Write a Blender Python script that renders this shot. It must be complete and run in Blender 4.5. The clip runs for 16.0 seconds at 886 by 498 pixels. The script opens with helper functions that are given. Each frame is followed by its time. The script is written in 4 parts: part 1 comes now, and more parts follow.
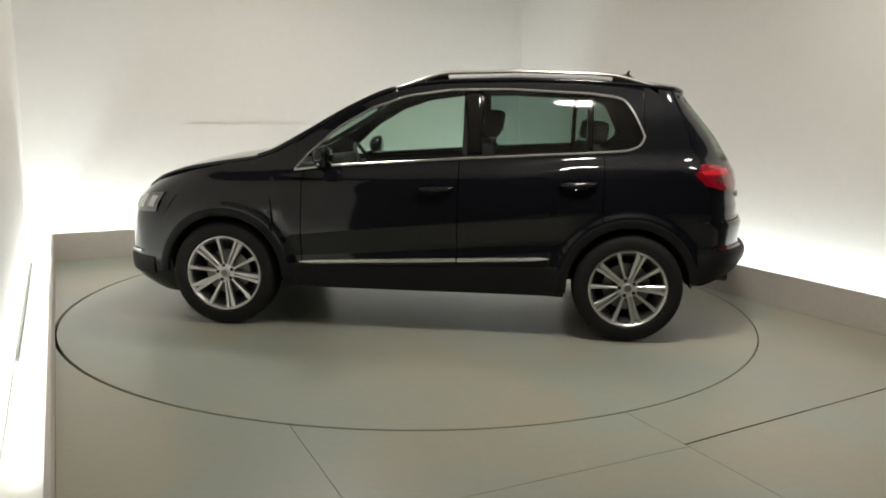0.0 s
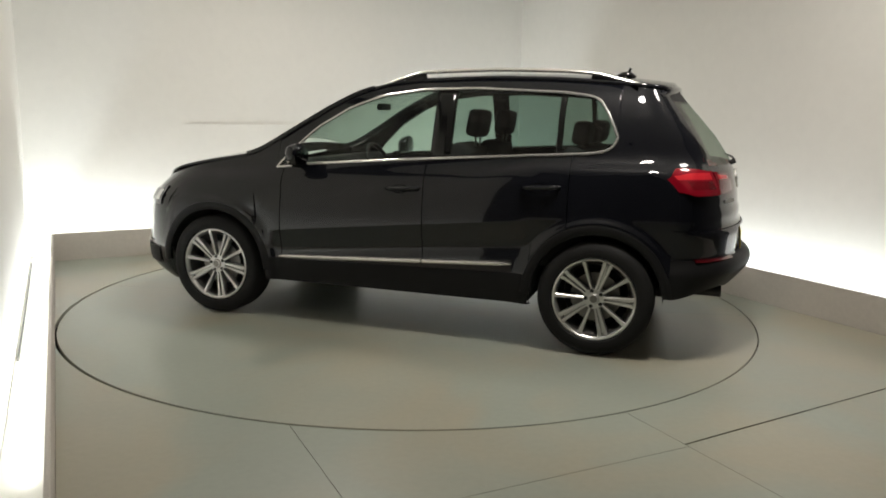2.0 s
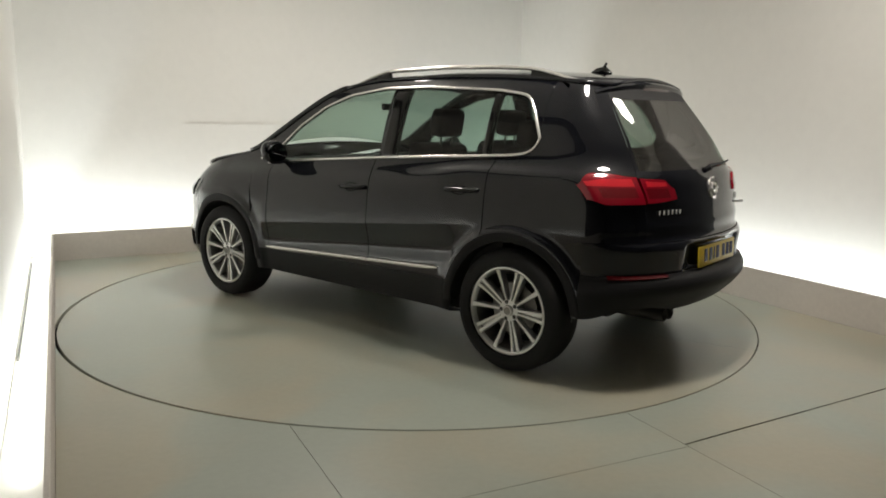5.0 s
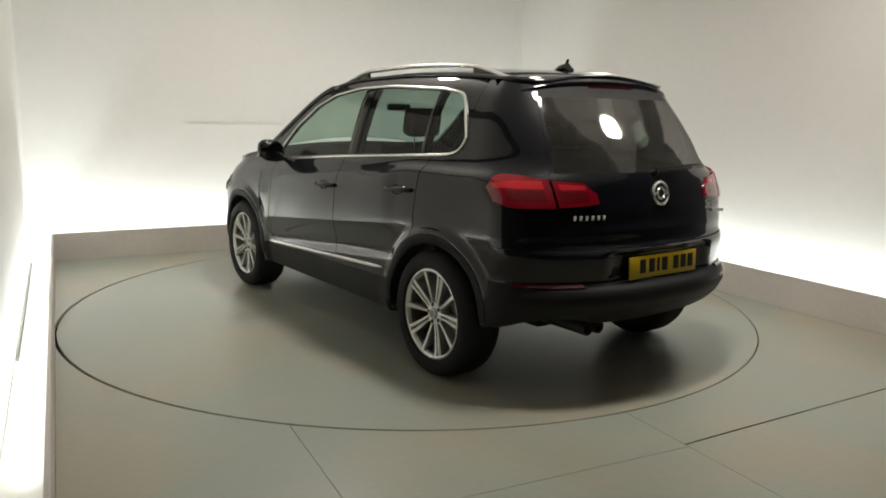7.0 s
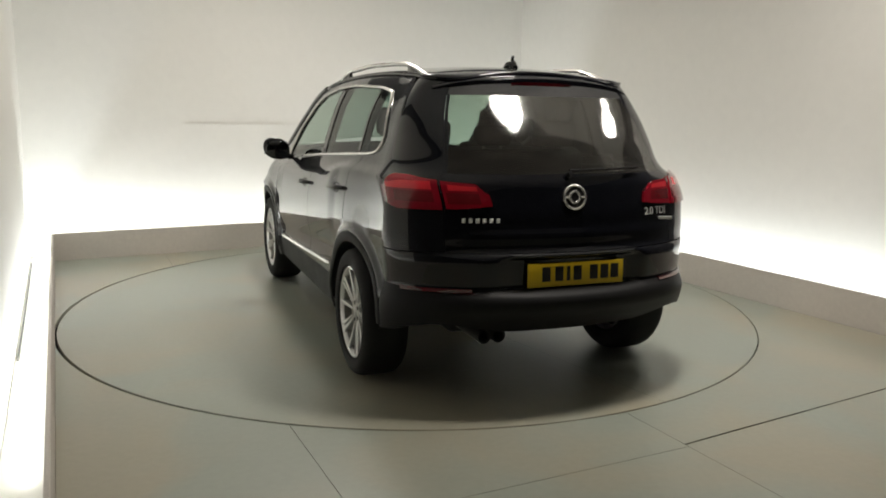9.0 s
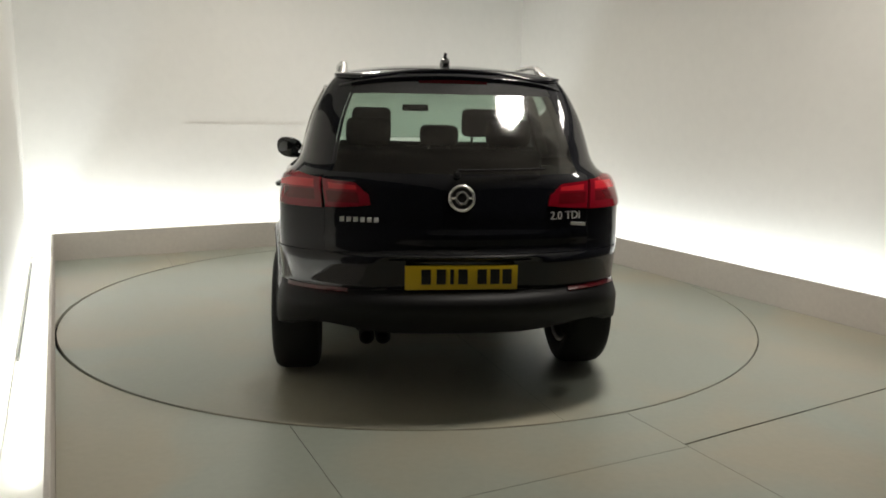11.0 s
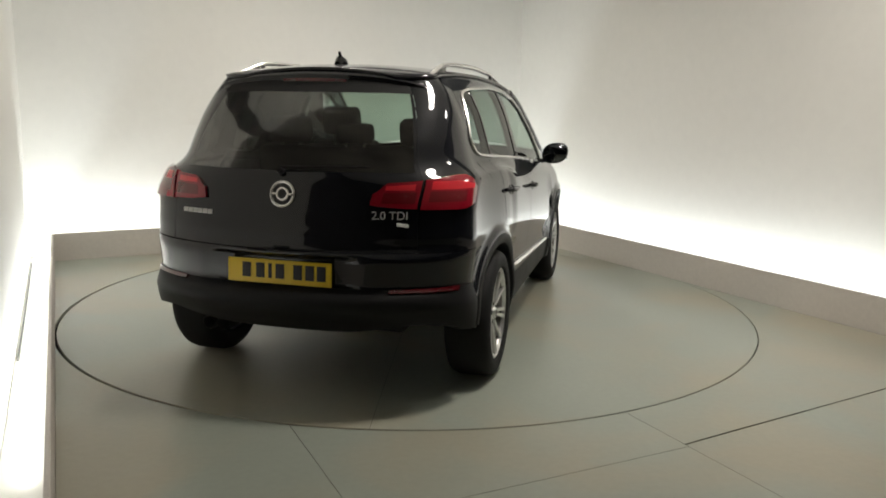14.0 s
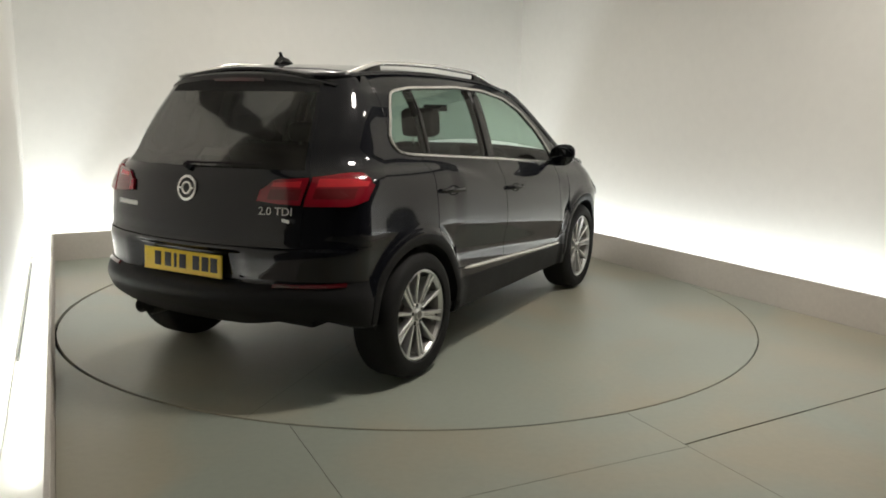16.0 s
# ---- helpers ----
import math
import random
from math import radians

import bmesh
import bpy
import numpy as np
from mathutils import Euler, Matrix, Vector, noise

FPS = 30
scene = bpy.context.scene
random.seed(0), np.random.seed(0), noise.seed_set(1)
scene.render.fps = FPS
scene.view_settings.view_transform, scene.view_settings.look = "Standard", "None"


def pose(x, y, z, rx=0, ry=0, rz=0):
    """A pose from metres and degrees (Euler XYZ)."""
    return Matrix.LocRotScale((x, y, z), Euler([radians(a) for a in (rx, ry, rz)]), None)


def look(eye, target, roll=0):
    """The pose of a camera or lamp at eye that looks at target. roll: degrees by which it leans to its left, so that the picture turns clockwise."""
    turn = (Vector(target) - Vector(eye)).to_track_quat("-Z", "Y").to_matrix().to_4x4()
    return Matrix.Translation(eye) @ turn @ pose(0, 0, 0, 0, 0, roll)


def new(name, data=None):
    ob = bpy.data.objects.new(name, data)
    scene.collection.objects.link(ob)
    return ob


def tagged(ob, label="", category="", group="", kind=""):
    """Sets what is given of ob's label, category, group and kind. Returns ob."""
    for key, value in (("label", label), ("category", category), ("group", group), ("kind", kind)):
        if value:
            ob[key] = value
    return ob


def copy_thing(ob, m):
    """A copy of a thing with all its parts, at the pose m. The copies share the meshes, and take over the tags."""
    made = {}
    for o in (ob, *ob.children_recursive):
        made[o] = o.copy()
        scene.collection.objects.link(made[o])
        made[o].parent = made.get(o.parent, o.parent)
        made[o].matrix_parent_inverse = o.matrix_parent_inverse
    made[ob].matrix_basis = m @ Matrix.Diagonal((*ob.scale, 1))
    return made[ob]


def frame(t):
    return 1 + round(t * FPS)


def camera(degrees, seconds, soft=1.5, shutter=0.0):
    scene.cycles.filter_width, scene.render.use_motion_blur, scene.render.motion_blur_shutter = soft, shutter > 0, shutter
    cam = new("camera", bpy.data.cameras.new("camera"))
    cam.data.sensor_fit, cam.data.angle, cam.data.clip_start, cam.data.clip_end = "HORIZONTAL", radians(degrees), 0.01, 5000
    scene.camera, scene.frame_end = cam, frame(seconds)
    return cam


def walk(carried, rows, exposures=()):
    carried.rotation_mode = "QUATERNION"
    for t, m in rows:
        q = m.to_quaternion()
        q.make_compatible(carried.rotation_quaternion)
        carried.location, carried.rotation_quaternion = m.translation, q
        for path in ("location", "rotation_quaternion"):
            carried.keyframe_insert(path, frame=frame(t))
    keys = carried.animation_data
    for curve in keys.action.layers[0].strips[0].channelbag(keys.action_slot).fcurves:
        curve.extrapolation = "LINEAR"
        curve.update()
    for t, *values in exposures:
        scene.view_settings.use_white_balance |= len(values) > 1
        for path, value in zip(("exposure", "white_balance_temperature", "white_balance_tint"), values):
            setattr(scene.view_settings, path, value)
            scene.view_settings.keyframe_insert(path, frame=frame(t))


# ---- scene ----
# camera: fixed on a bracket beside the light well
EYE = Vector((0.0, -5.757, 1.427))
FWD = Vector((0.037177, 0.983671, -0.176096))
cam = camera(59.32, 16.0, soft=1.8)
CAM_POSE = look(EYE, EYE + FWD, 1.109)
walk(cam, [(0.0, CAM_POSE), (16.0, CAM_POSE)], exposures=[(0.0, 0.0), (16.0, 0.0)])

# ---- plan of the stage ----
DL, DB, DR = Vector((0.4095, -0.9123)), Vector((0.889, 0.458)), Vector((0.447, -0.894))   # runs of the kerbs
NL, NB, NR = Vector((-0.9123, -0.4095)), Vector((-0.458, 0.889)), Vector((0.894, 0.447))  # outward
KA, KC = Vector((-3.28, 1.34)), Vector((0.963, 3.526))                                  # kerb corners
KERB_H, KERB_T = 0.25, 0.018
WELL_L, WELL_B, WELL_R = 0.205, 0.36, 0.55
LIT_L, LIT_R = 5.5, 5.2                   # how far the white walls and their wells run; unseen dark walls added beyond
CEIL, REACH, WHITE_H = 3.4, 11.5, 2.86
R_TABLE = 2.435


def cross(p, d, q, e):
    """Where the line p + s d meets q + t e."""
    den = d.x * e.y - d.y * e.x
    s = ((q.x - p.x) * e.y - (q.y - p.y) * e.x) / den
    return p + d * s


WA = cross(KA + NL * WELL_L, DL, KA + NB * WELL_B, DB)     # wall corners
WC = cross(KA + NB * WELL_B, DB, KC + NR * WELL_R, DR)
FRONT_L, FRONT_R = WA + DL * REACH, WC + DR * REACH

# ---- light ----
world = bpy.data.worlds.new("world")
scene.world = world
world.use_nodes = True
world.node_tree.nodes["Background"].inputs[0].default_value = (0.6, 0.65, 0.7, 1)
world.node_tree.nodes["Background"].inputs[1].default_value = 0.05
COOL, WARM = (0.92, 1.0, 1.05), (1.0, 0.93, 0.845)


def strip_lamp(a, b, z, width, watts_per_m, colour, out, tilt):
    """A long tube lamp in a well, shining up and a little into the room."""
    mid, run = (a + b) / 2, (b - a)
    lamp = bpy.data.lights.new("well_lamp", "AREA")
    lamp.shape, lamp.size, lamp.size_y = "RECTANGLE", run.length, width
    lamp.energy, lamp.color = watts_per_m * run.length, colour
    ob = new("well_lamp", lamp)
    along = Vector((run.x, run.y, 0)).normalized()
    back = -Vector((-out.x * math.sin(tilt), -out.y * math.sin(tilt), math.cos(tilt)))
    ob.matrix_world = Matrix.Translation((mid.x, mid.y, z)) @ Matrix((along, back.cross(along), back)).transposed().to_4x4()
    return ob


WELL_W = 5.8


def well_run(a, run, out, off, tilt, stretches):
    """Lamps along a well; strength varied by stretch to shape wall light and reflections."""
    for s0, s1, part_of in stretches:
        strip_lamp(a + out * off + run * s0, a + out * off + run * s1, 0.084, 0.032, WELL_W * part_of, COOL, out, radians(tilt))


well_run(KA, DL, NL, 0.10, 28, ((-0.30, 3.6, 0.85), (3.6, LIT_L, 0.40)))
well_run(KA, DB, NB, 0.10, 22, ((-0.15, 1.25, 1.1), (1.25, 3.25, 0.75), (3.25, 5.20, 1.2)))
well_run(KC, DR, NR, 0.41, 6, ((-0.30, 1.35, 1.05), (1.35, LIT_R, 0.82)))

# first two stand where the rear glass mirrors them; the third is added fill
CEILING_LAMPS = [(1.15, -1.95, 49.0), (2.8, -1.1, 9.0), (-0.7, 0.6, 36.0)]
for lx, ly, watts in CEILING_LAMPS:
    lamp = bpy.data.lights.new("ceiling_lamp", "AREA")
    lamp.shape, lamp.size, lamp.energy, lamp.color = "DISK", 0.46, watts, WARM
    new("ceiling_lamp", lamp).matrix_world = pose(lx, ly, CEIL - 0.13)


# ---- materials ----
def material(name, colour, rough=0.5, metal=0.0, coat=0.0, vary=0.0, scale=8.0, bump=0.0, bump_scale=60.0, second=None, **more):
    """A surface with stains (large) and grain (small) in its colour, roughness and relief."""
    mat = bpy.data.materials.new(name)
    mat.use_nodes = True
    nt = mat.node_tree
    bsdf = nt.nodes["Principled BSDF"]
    bsdf.inputs["Base Color"].default_value = (*colour, 1)
    bsdf.inputs["Roughness"].default_value = rough
    bsdf.inputs["Metallic"].default_value = metal
    bsdf.inputs["Coat Weight"].default_value = coat
    bsdf.inputs["Coat Roughness"].default_value = 0.04
    for key, value in more.items():
        bsdf.inputs[key.replace("_", " ")].default_value = value
    co = nt.nodes.new("ShaderNodeTexCoord")
    if vary:
        big, small = nt.nodes.new("ShaderNodeTexNoise"), nt.nodes.new("ShaderNodeTexNoise")
        big.inputs["Scale"].default_value, small.inputs["Scale"].default_value = scale * 0.15, scale * 4
        big.inputs["Detail"].default_value, small.inputs["Detail"].default_value = 5, 4
        for n in (big, small):
            nt.links.new(co.outputs["Object"], n.inputs["Vector"])
        mean = nt.nodes.new("ShaderNodeMix")
        mean.data_type = "FLOAT"
        mean.inputs[0].default_value = 0.4
        nt.links.new(big.outputs["Fac"], mean.inputs[2])
        nt.links.new(small.outputs["Fac"], mean.inputs[3])
        ramp = nt.nodes.new("ShaderNodeMapRange")
        ramp.inputs["From Min"].default_value, ramp.inputs["From Max"].default_value = 0.3, 0.7
        ramp.inputs["To Min"].default_value, ramp.inputs["To Max"].default_value = 1 - vary, 1 + vary
        nt.links.new(mean.outputs[0], ramp.inputs["Value"])
        tint = nt.nodes.new("ShaderNodeVectorMath")
        tint.operation = "SCALE"
        tint.inputs[0].default_value = colour
        if second:                               # broad worn patches of another shade
            patch, share, two = nt.nodes.new("ShaderNodeTexNoise"), nt.nodes.new("ShaderNodeMapRange"), nt.nodes.new("ShaderNodeMix")
            patch.inputs["Scale"].default_value, patch.inputs["Detail"].default_value, patch.inputs["Distortion"].default_value = 0.9, 6, 0.6
            share.inputs["From Min"].default_value, share.inputs["From Max"].default_value = 0.42, 0.62
            two.data_type = "RGBA"
            two.inputs[6].default_value, two.inputs[7].default_value = (*colour, 1), (*second, 1)
            nt.links.new(co.outputs["Object"], patch.inputs["Vector"])
            nt.links.new(patch.outputs["Fac"], share.inputs["Value"])
            nt.links.new(share.outputs[0], two.inputs[0])
            nt.links.new(two.outputs[2], tint.inputs[0])
        nt.links.new(ramp.outputs[0], tint.inputs["Scale"])
        nt.links.new(tint.outputs[0], bsdf.inputs["Base Color"])
        rr = nt.nodes.new("ShaderNodeMath")
        rr.operation = "MULTIPLY"
        rr.inputs[1].default_value = rough
        nt.links.new(ramp.outputs[0], rr.inputs[0])
        nt.links.new(rr.outputs[0], bsdf.inputs["Roughness"])
    if bump:
        grain, relief = nt.nodes.new("ShaderNodeTexNoise"), nt.nodes.new("ShaderNodeBump")
        grain.inputs["Scale"].default_value, grain.inputs["Detail"].default_value = bump_scale, 3
        relief.inputs["Strength"].default_value, relief.inputs["Distance"].default_value = bump, 0.01
        nt.links.new(co.outputs["Object"], grain.inputs["Vector"])
        nt.links.new(grain.outputs["Fac"], relief.inputs["Height"])
        nt.links.new(relief.outputs[0], bsdf.inputs["Normal"])
    return mat


def glass_material(name, tint, rough=0.0, gloss_share=1.0, veil=0.0):
    """Thin tinted car glass: part see-through, part gloss by the angle."""
    mat = bpy.data.materials.new(name)
    mat.use_nodes = True
    nt = mat.node_tree
    nt.nodes.remove(nt.nodes["Principled BSDF"])
    clear, gloss, mix, fres = (nt.nodes.new("ShaderNode" + k) for k in ("BsdfTransparent", "BsdfGlossy", "MixShader", "Fresnel"))
    clear.inputs[0].default_value = (*tint, 1)
    gloss.inputs["Roughness"].default_value = rough
    fres.inputs[0].default_value = 1.36
    dull = nt.nodes.new("ShaderNodeMath")                    # gloss scaled down to dim the room's reflections
    dull.operation, dull.inputs[1].default_value = "MULTIPLY", gloss_share
    nt.links.new(fres.outputs[0], dull.inputs[0])
    nt.links.new(dull.outputs[0], mix.inputs[0])
    nt.links.new(clear.outputs[0], mix.inputs[1])
    nt.links.new(gloss.outputs[0], mix.inputs[2])
    haze, over, spots, share = (nt.nodes.new("ShaderNode" + k) for k in ("BsdfDiffuse", "MixShader", "TexNoise", "Math"))
    haze.inputs[0].default_value = (0.46, 0.43, 0.38, 1)     # a pale uneven veil, painted in for reflected room light
    spots.inputs["Scale"].default_value, spots.inputs["Detail"].default_value = 5.0, 4
    share.operation, share.inputs[1].default_value = "MULTIPLY", 2 * veil
    nt.links.new(spots.outputs["Fac"], share.inputs[0])
    nt.links.new(share.outputs[0], over.inputs[0])
    nt.links.new(mix.outputs[0], over.inputs[1])
    nt.links.new(haze.outputs[0], over.inputs[2])
    nt.links.new(over.outputs[0], nt.nodes["Material Output"].inputs[0])
    return mat


def glow(name, colour, power):
    mat = material(name, colour, 0.6)
    bsdf = mat.node_tree.nodes["Principled BSDF"]
    bsdf.inputs["Emission Color"].default_value = (*colour, 1)
    bsdf.inputs["Emission Strength"].default_value = power
    return mat


WALL = material("wall_paint", (0.78, 0.765, 0.72), 0.75, vary=0.03, scale=3, bump=0.06, bump_scale=90)
KERB = material("kerb_paint", (0.62, 0.58, 0.53), 0.55, vary=0.08, scale=8, bump=0.1, bump_scale=70)
FLOOR = material("floor_paint", (0.318, 0.345, 0.293), 0.345, vary=0.08, scale=7, bump=0.03, bump_scale=120, second=(0.36, 0.338, 0.258))
DARK_WALL = material("unseen_dark_wall", (0.045, 0.045, 0.047), 0.8, vary=0.1)
CEILING = material("ceiling_paint", (0.74, 0.69, 0.62), 0.85, vary=0.06)
GAP = material("gap_black", (0.015, 0.014, 0.012), 0.9, vary=0.1)
PAINT = material("black_car_paint", (0.006, 0.0066, 0.0095), 0.4, coat=1.0, Specular_IOR_Level=0.05, Coat_IOR=1.50)
UNDER = material("under_black", (0.012, 0.012, 0.012), 0.8, vary=0.2, scale=20)
PLASTIC = material("dark_plastic", (0.013, 0.013, 0.0135), 0.5, vary=0.12, scale=30, bump=0.05, bump_scale=400, Specular_IOR_Level=0.16)
RUBBER = material("tyre_rubber", (0.014, 0.014, 0.014), 0.75, vary=0.2, scale=25, bump=0.1, bump_scale=200, Specular_IOR_Level=0.25)
TRIM_BLACK = material("gloss_black_trim", (0.006, 0.006, 0.006), 0.12, vary=0.05)
CHROME = material("satin_chrome", (0.80, 0.79, 0.76), 0.26, 0.75, vary=0.05)
ALLOY = material("silver_alloy", (0.68, 0.68, 0.67), 0.32, 0.85, coat=0.5, vary=0.06, scale=25)
DULL = material("dark_dull_steel", (0.05, 0.048, 0.045), 0.5, 0.6, vary=0.2, scale=40)
STEEL = material("brake_steel", (0.25, 0.24, 0.23), 0.45, 1.0, vary=0.15, scale=30)
CLOTH = material("seat_cloth", (0.03, 0.03, 0.031), 0.85, vary=0.2, scale=40, bump=0.2, bump_scale=300)
RED_LENS = material("red_lens", (0.27, 0.004, 0.015), 0.15, coat=1.0, vary=0.1, scale=60)
DARK_RED = material("dark_red_lens", (0.08, 0.003, 0.006), 0.2, coat=1.0, vary=0.1, scale=60)
DEEP_RED = material("deep_red_insert", (0.15, 0.003, 0.008), 0.25, coat=1.0, vary=0.15, scale=80)
LETTER = material("silver_lettering", (0.8, 0.8, 0.78), 0.35, 0.1, vary=0.05)
MIRROR = material("dark_mirror", (0.10, 0.105, 0.11), 0.05, 1.0, vary=0.02)
RED_INNER = material("red_reflector", (0.70, 0.022, 0.036), 0.2, 0.0, 1.0, vary=0.15, scale=90)
CLEAR_LENS = material("headlight_lens", (0.17, 0.17, 0.18), 0.08, 0.1, coat=1.0, vary=0.2, scale=40)
PLATE = material("yellow_plate", (0.72, 0.50, 0.02), 0.35, vary=0.05, scale=30)
INK = material("plate_black", (0.01, 0.01, 0.01), 0.5)
SIDE_GLASS = glass_material("side_glass", (0.60, 0.71, 0.65), 0.03, 1.0, 0.02)
DARK_GLASS = glass_material("privacy_glass", (0.38, 0.47, 0.43), 0.05, 1.0, 0.02)
REAR_GLASS = glass_material("veiled_rear_glass", (0.53, 0.62, 0.55), 0.07, 0.24, 0.045)
TUBE = glow("tube_glow", (0.95, 1.0, 0.98), 6.0)
LAMP_FACE = glow("lamp_glow", (1.0, 0.95, 0.88), 14.0)
METAL_WHITE = material("white_enamel", (0.75, 0.74, 0.72), 0.4, vary=0.04)


# ---- mesh helpers ----
def part(name, bm, mat, parent=None, label="", smooth=True):
    """Link a bmesh as one mesh object under a thing or under a part."""
    bmesh.ops.remove_doubles(bm, verts=bm.verts, dist=1e-5)
    mesh = bpy.data.meshes.new(name)
    bm.to_mesh(mesh)
    bm.free()
    mesh.materials.append(mat)
    if smooth:
        mesh.shade_smooth()
        mesh.set_sharp_from_angle(angle=radians(38))
    ob = new(name, mesh)
    ob.parent = parent
    return tagged(ob, label)


def thicken(ob, depth):
    mod = ob.modifiers.new("thickness", "SOLIDIFY")
    mod.thickness, mod.offset, mod.use_even_offset = depth, -1, False
    return ob


def sheet(rows, bm=None, flip=False):
    """Quads over rows of points."""
    bm = bm or bmesh.new()
    vs = [[bm.verts.new(p) for p in r] for r in rows]
    for a, b in zip(vs, vs[1:]):
        for i in range(len(a) - 1):
            q = (a[i], a[i + 1], b[i + 1], b[i])
            bm.faces.new(q[::-1] if flip else q)
    return bm


def box(bm, size, m=Matrix(), bevel=0.0, seg=2):
    got = bmesh.ops.create_cube(bm, size=1, matrix=m @ Matrix.Diagonal((*size, 1)))
    if bevel:
        edges = {e for v in got["verts"] for e in v.link_edges}
        bmesh.ops.bevel(bm, geom=list(edges), offset=bevel, segments=seg, profile=0.6, affect="EDGES")
    return bm


def prism(bm, pts, z0, z1):
    """A standing prism over a plan outline."""
    lo, hi = [bm.verts.new((*p, z0)) for p in pts], [bm.verts.new((*p, z1)) for p in pts]
    n = len(pts)
    for i in range(n):
        bm.faces.new((lo[i], lo[(i + 1) % n], hi[(i + 1) % n], hi[i]))
    bm.faces.new(hi)
    bm.faces.new(lo[::-1])
    bmesh.ops.recalc_face_normals(bm, faces=bm.faces)
    return bm


def lathe(profile, m=Matrix(), n=48, bm=None, close=False):
    """Turn a profile of (radius, height) about the local z axis."""
    bm = bm or bmesh.new()
    rings = [[bm.verts.new(m @ Vector((r * math.cos(a), r * math.sin(a), h))) for a in [2 * math.pi * i / n for i in range(n)]] for r, h in profile]
    pairs = list(zip(rings, rings[1:])) + ([(rings[-1], rings[0])] if close else [])
    for a, b in pairs:
        for i in range(n):
            bm.faces.new((a[i], a[(i + 1) % n], b[(i + 1) % n], b[i]))
    return bm


def tube(points, radius, bm=None, n=10, flat=1.0, up=Vector((0, 0, 1))):
    """A bar swept along points; flat squeezes it along up."""
    bm = bm or bmesh.new()
    pts = [Vector(p) for p in points]
    rings = []
    for i, p in enumerate(pts):
        d = (pts[min(i + 1, len(pts) - 1)] - pts[max(i - 1, 0)]).normalized()
        s = d.cross(up).normalized()
        w = s.cross(d)
        rad = radius[i] if isinstance(radius, (list, tuple)) else radius
        rings.append([bm.verts.new(p + s * math.cos(a) * rad + w * math.sin(a) * rad * flat) for a in [2 * math.pi * k / n for k in range(n)]])
    for a, b in zip(rings, rings[1:]):
        for i in range(n):
            bm.faces.new((a[i], a[(i + 1) % n], b[(i + 1) % n], b[i]))
    bm.faces.new(rings[0][::-1])
    bm.faces.new(rings[-1])
    bmesh.ops.recalc_face_normals(bm, faces=bm.faces)
    return bm


def curve(points, soft=0.03):
    """A smoothed curve through (x, y) points, as a function."""
    pts = sorted(points)
    xs = np.linspace(pts[0][0] - 0.4, pts[-1][0] + 0.4, 1600)
    ys = np.interp(xs, [p[0] for p in pts], [p[1] for p in pts])
    a0, a1 = (pts[1][1] - pts[0][1]) / (pts[1][0] - pts[0][0]), (pts[-1][1] - pts[-2][1]) / (pts[-1][0] - pts[-2][0])
    ys = np.where(xs < pts[0][0], pts[0][1] + a0 * (xs - pts[0][0]), ys)
    ys = np.where(xs > pts[-1][0], pts[-1][1] + a1 * (xs - pts[-1][0]), ys)
    step = xs[1] - xs[0]
    k = np.arange(-int(3 * soft / step) - 1, int(3 * soft / step) + 2)
    g = np.exp(-0.5 * (k * step / soft) ** 2)
    pad = len(k) // 2
    wide = np.concatenate([ys[0] + (ys[1] - ys[0]) * np.arange(-pad, 0), ys, ys[-1] + (ys[-1] - ys[-2]) * np.arange(1, pad + 1)])
    ys = np.convolve(wide, g / g.sum(), "valid")
    return lambda x: float(np.interp(x, xs, ys))


def smooth(a, b, x):
    t = min(1.0, max(0.0, (x - a) / (b - a)))
    return t * t * (3 - 2 * t)


# ---- the stage: walls, kerbs, floor ----
def wall(name, a, b, out, z0, z1, mat, label, thick=0.15):
    bm = prism(bmesh.new(), [a, b, b + out * thick, a + out * thick], z0, z1)
    return tagged(part(name, bm, mat, None, label, smooth=False), kind="structure", category="wall")


WHITE_LABEL, DARK_LABEL = "smooth white painted wall lit from a floor well", "unseen dark wall added beside the camera for dark reflections"
wall("wall_left", WA - DL * 0.15, WA + DL * LIT_L, NL, -0.1, WHITE_H, WALL, WHITE_LABEL)
# upper walls are unseen, added dark so the car glass reflects less
wall("unseen_wall_left_upper", WA - DL * 0.15, WA + DL * LIT_L, NL, WHITE_H, CEIL, DARK_WALL, "unseen dark wall added above the white stage wall")
wall("wall_back", WA, WC, NB, -0.1, WHITE_H, WALL, WHITE_LABEL)
wall("unseen_wall_back_upper", WA, WC, NB, WHITE_H, CEIL, DARK_WALL, "unseen dark wall added above the white stage wall")
wall("wall_right", WC - DR * 0.15, WC + DR * LIT_R, NR, -0.1, WHITE_H, WALL, WHITE_LABEL)
wall("unseen_wall_right_upper", WC - DR * 0.15, WC + DR * LIT_R, NR, WHITE_H, CEIL, DARK_WALL, "unseen dark wall added above the white stage wall")
# unseen dark walls close the room, added so the body reflects dark
wall("unseen_wall_left_front", WA + DL * LIT_L, FRONT_L, NL, -0.1, CEIL, DARK_WALL, DARK_LABEL)
wall("unseen_wall_right_front", WC + DR * LIT_R, FRONT_R, NR, -0.1, CEIL, DARK_WALL, DARK_LABEL)
wall("unseen_wall_front", FRONT_L, FRONT_R, (DL + DR) / 2, -0.1, CEIL, DARK_WALL, "unseen dark wall added behind the camera for dark reflections")
ceil = part("ceiling", prism(bmesh.new(), [WA - DL, WC - DR, FRONT_R + DR, FRONT_L + DL], CEIL, CEIL + 0.12), CEILING, None, "grey-beige painted ceiling over the stage", smooth=False)
tagged(ceil, kind="structure", category="ceiling")
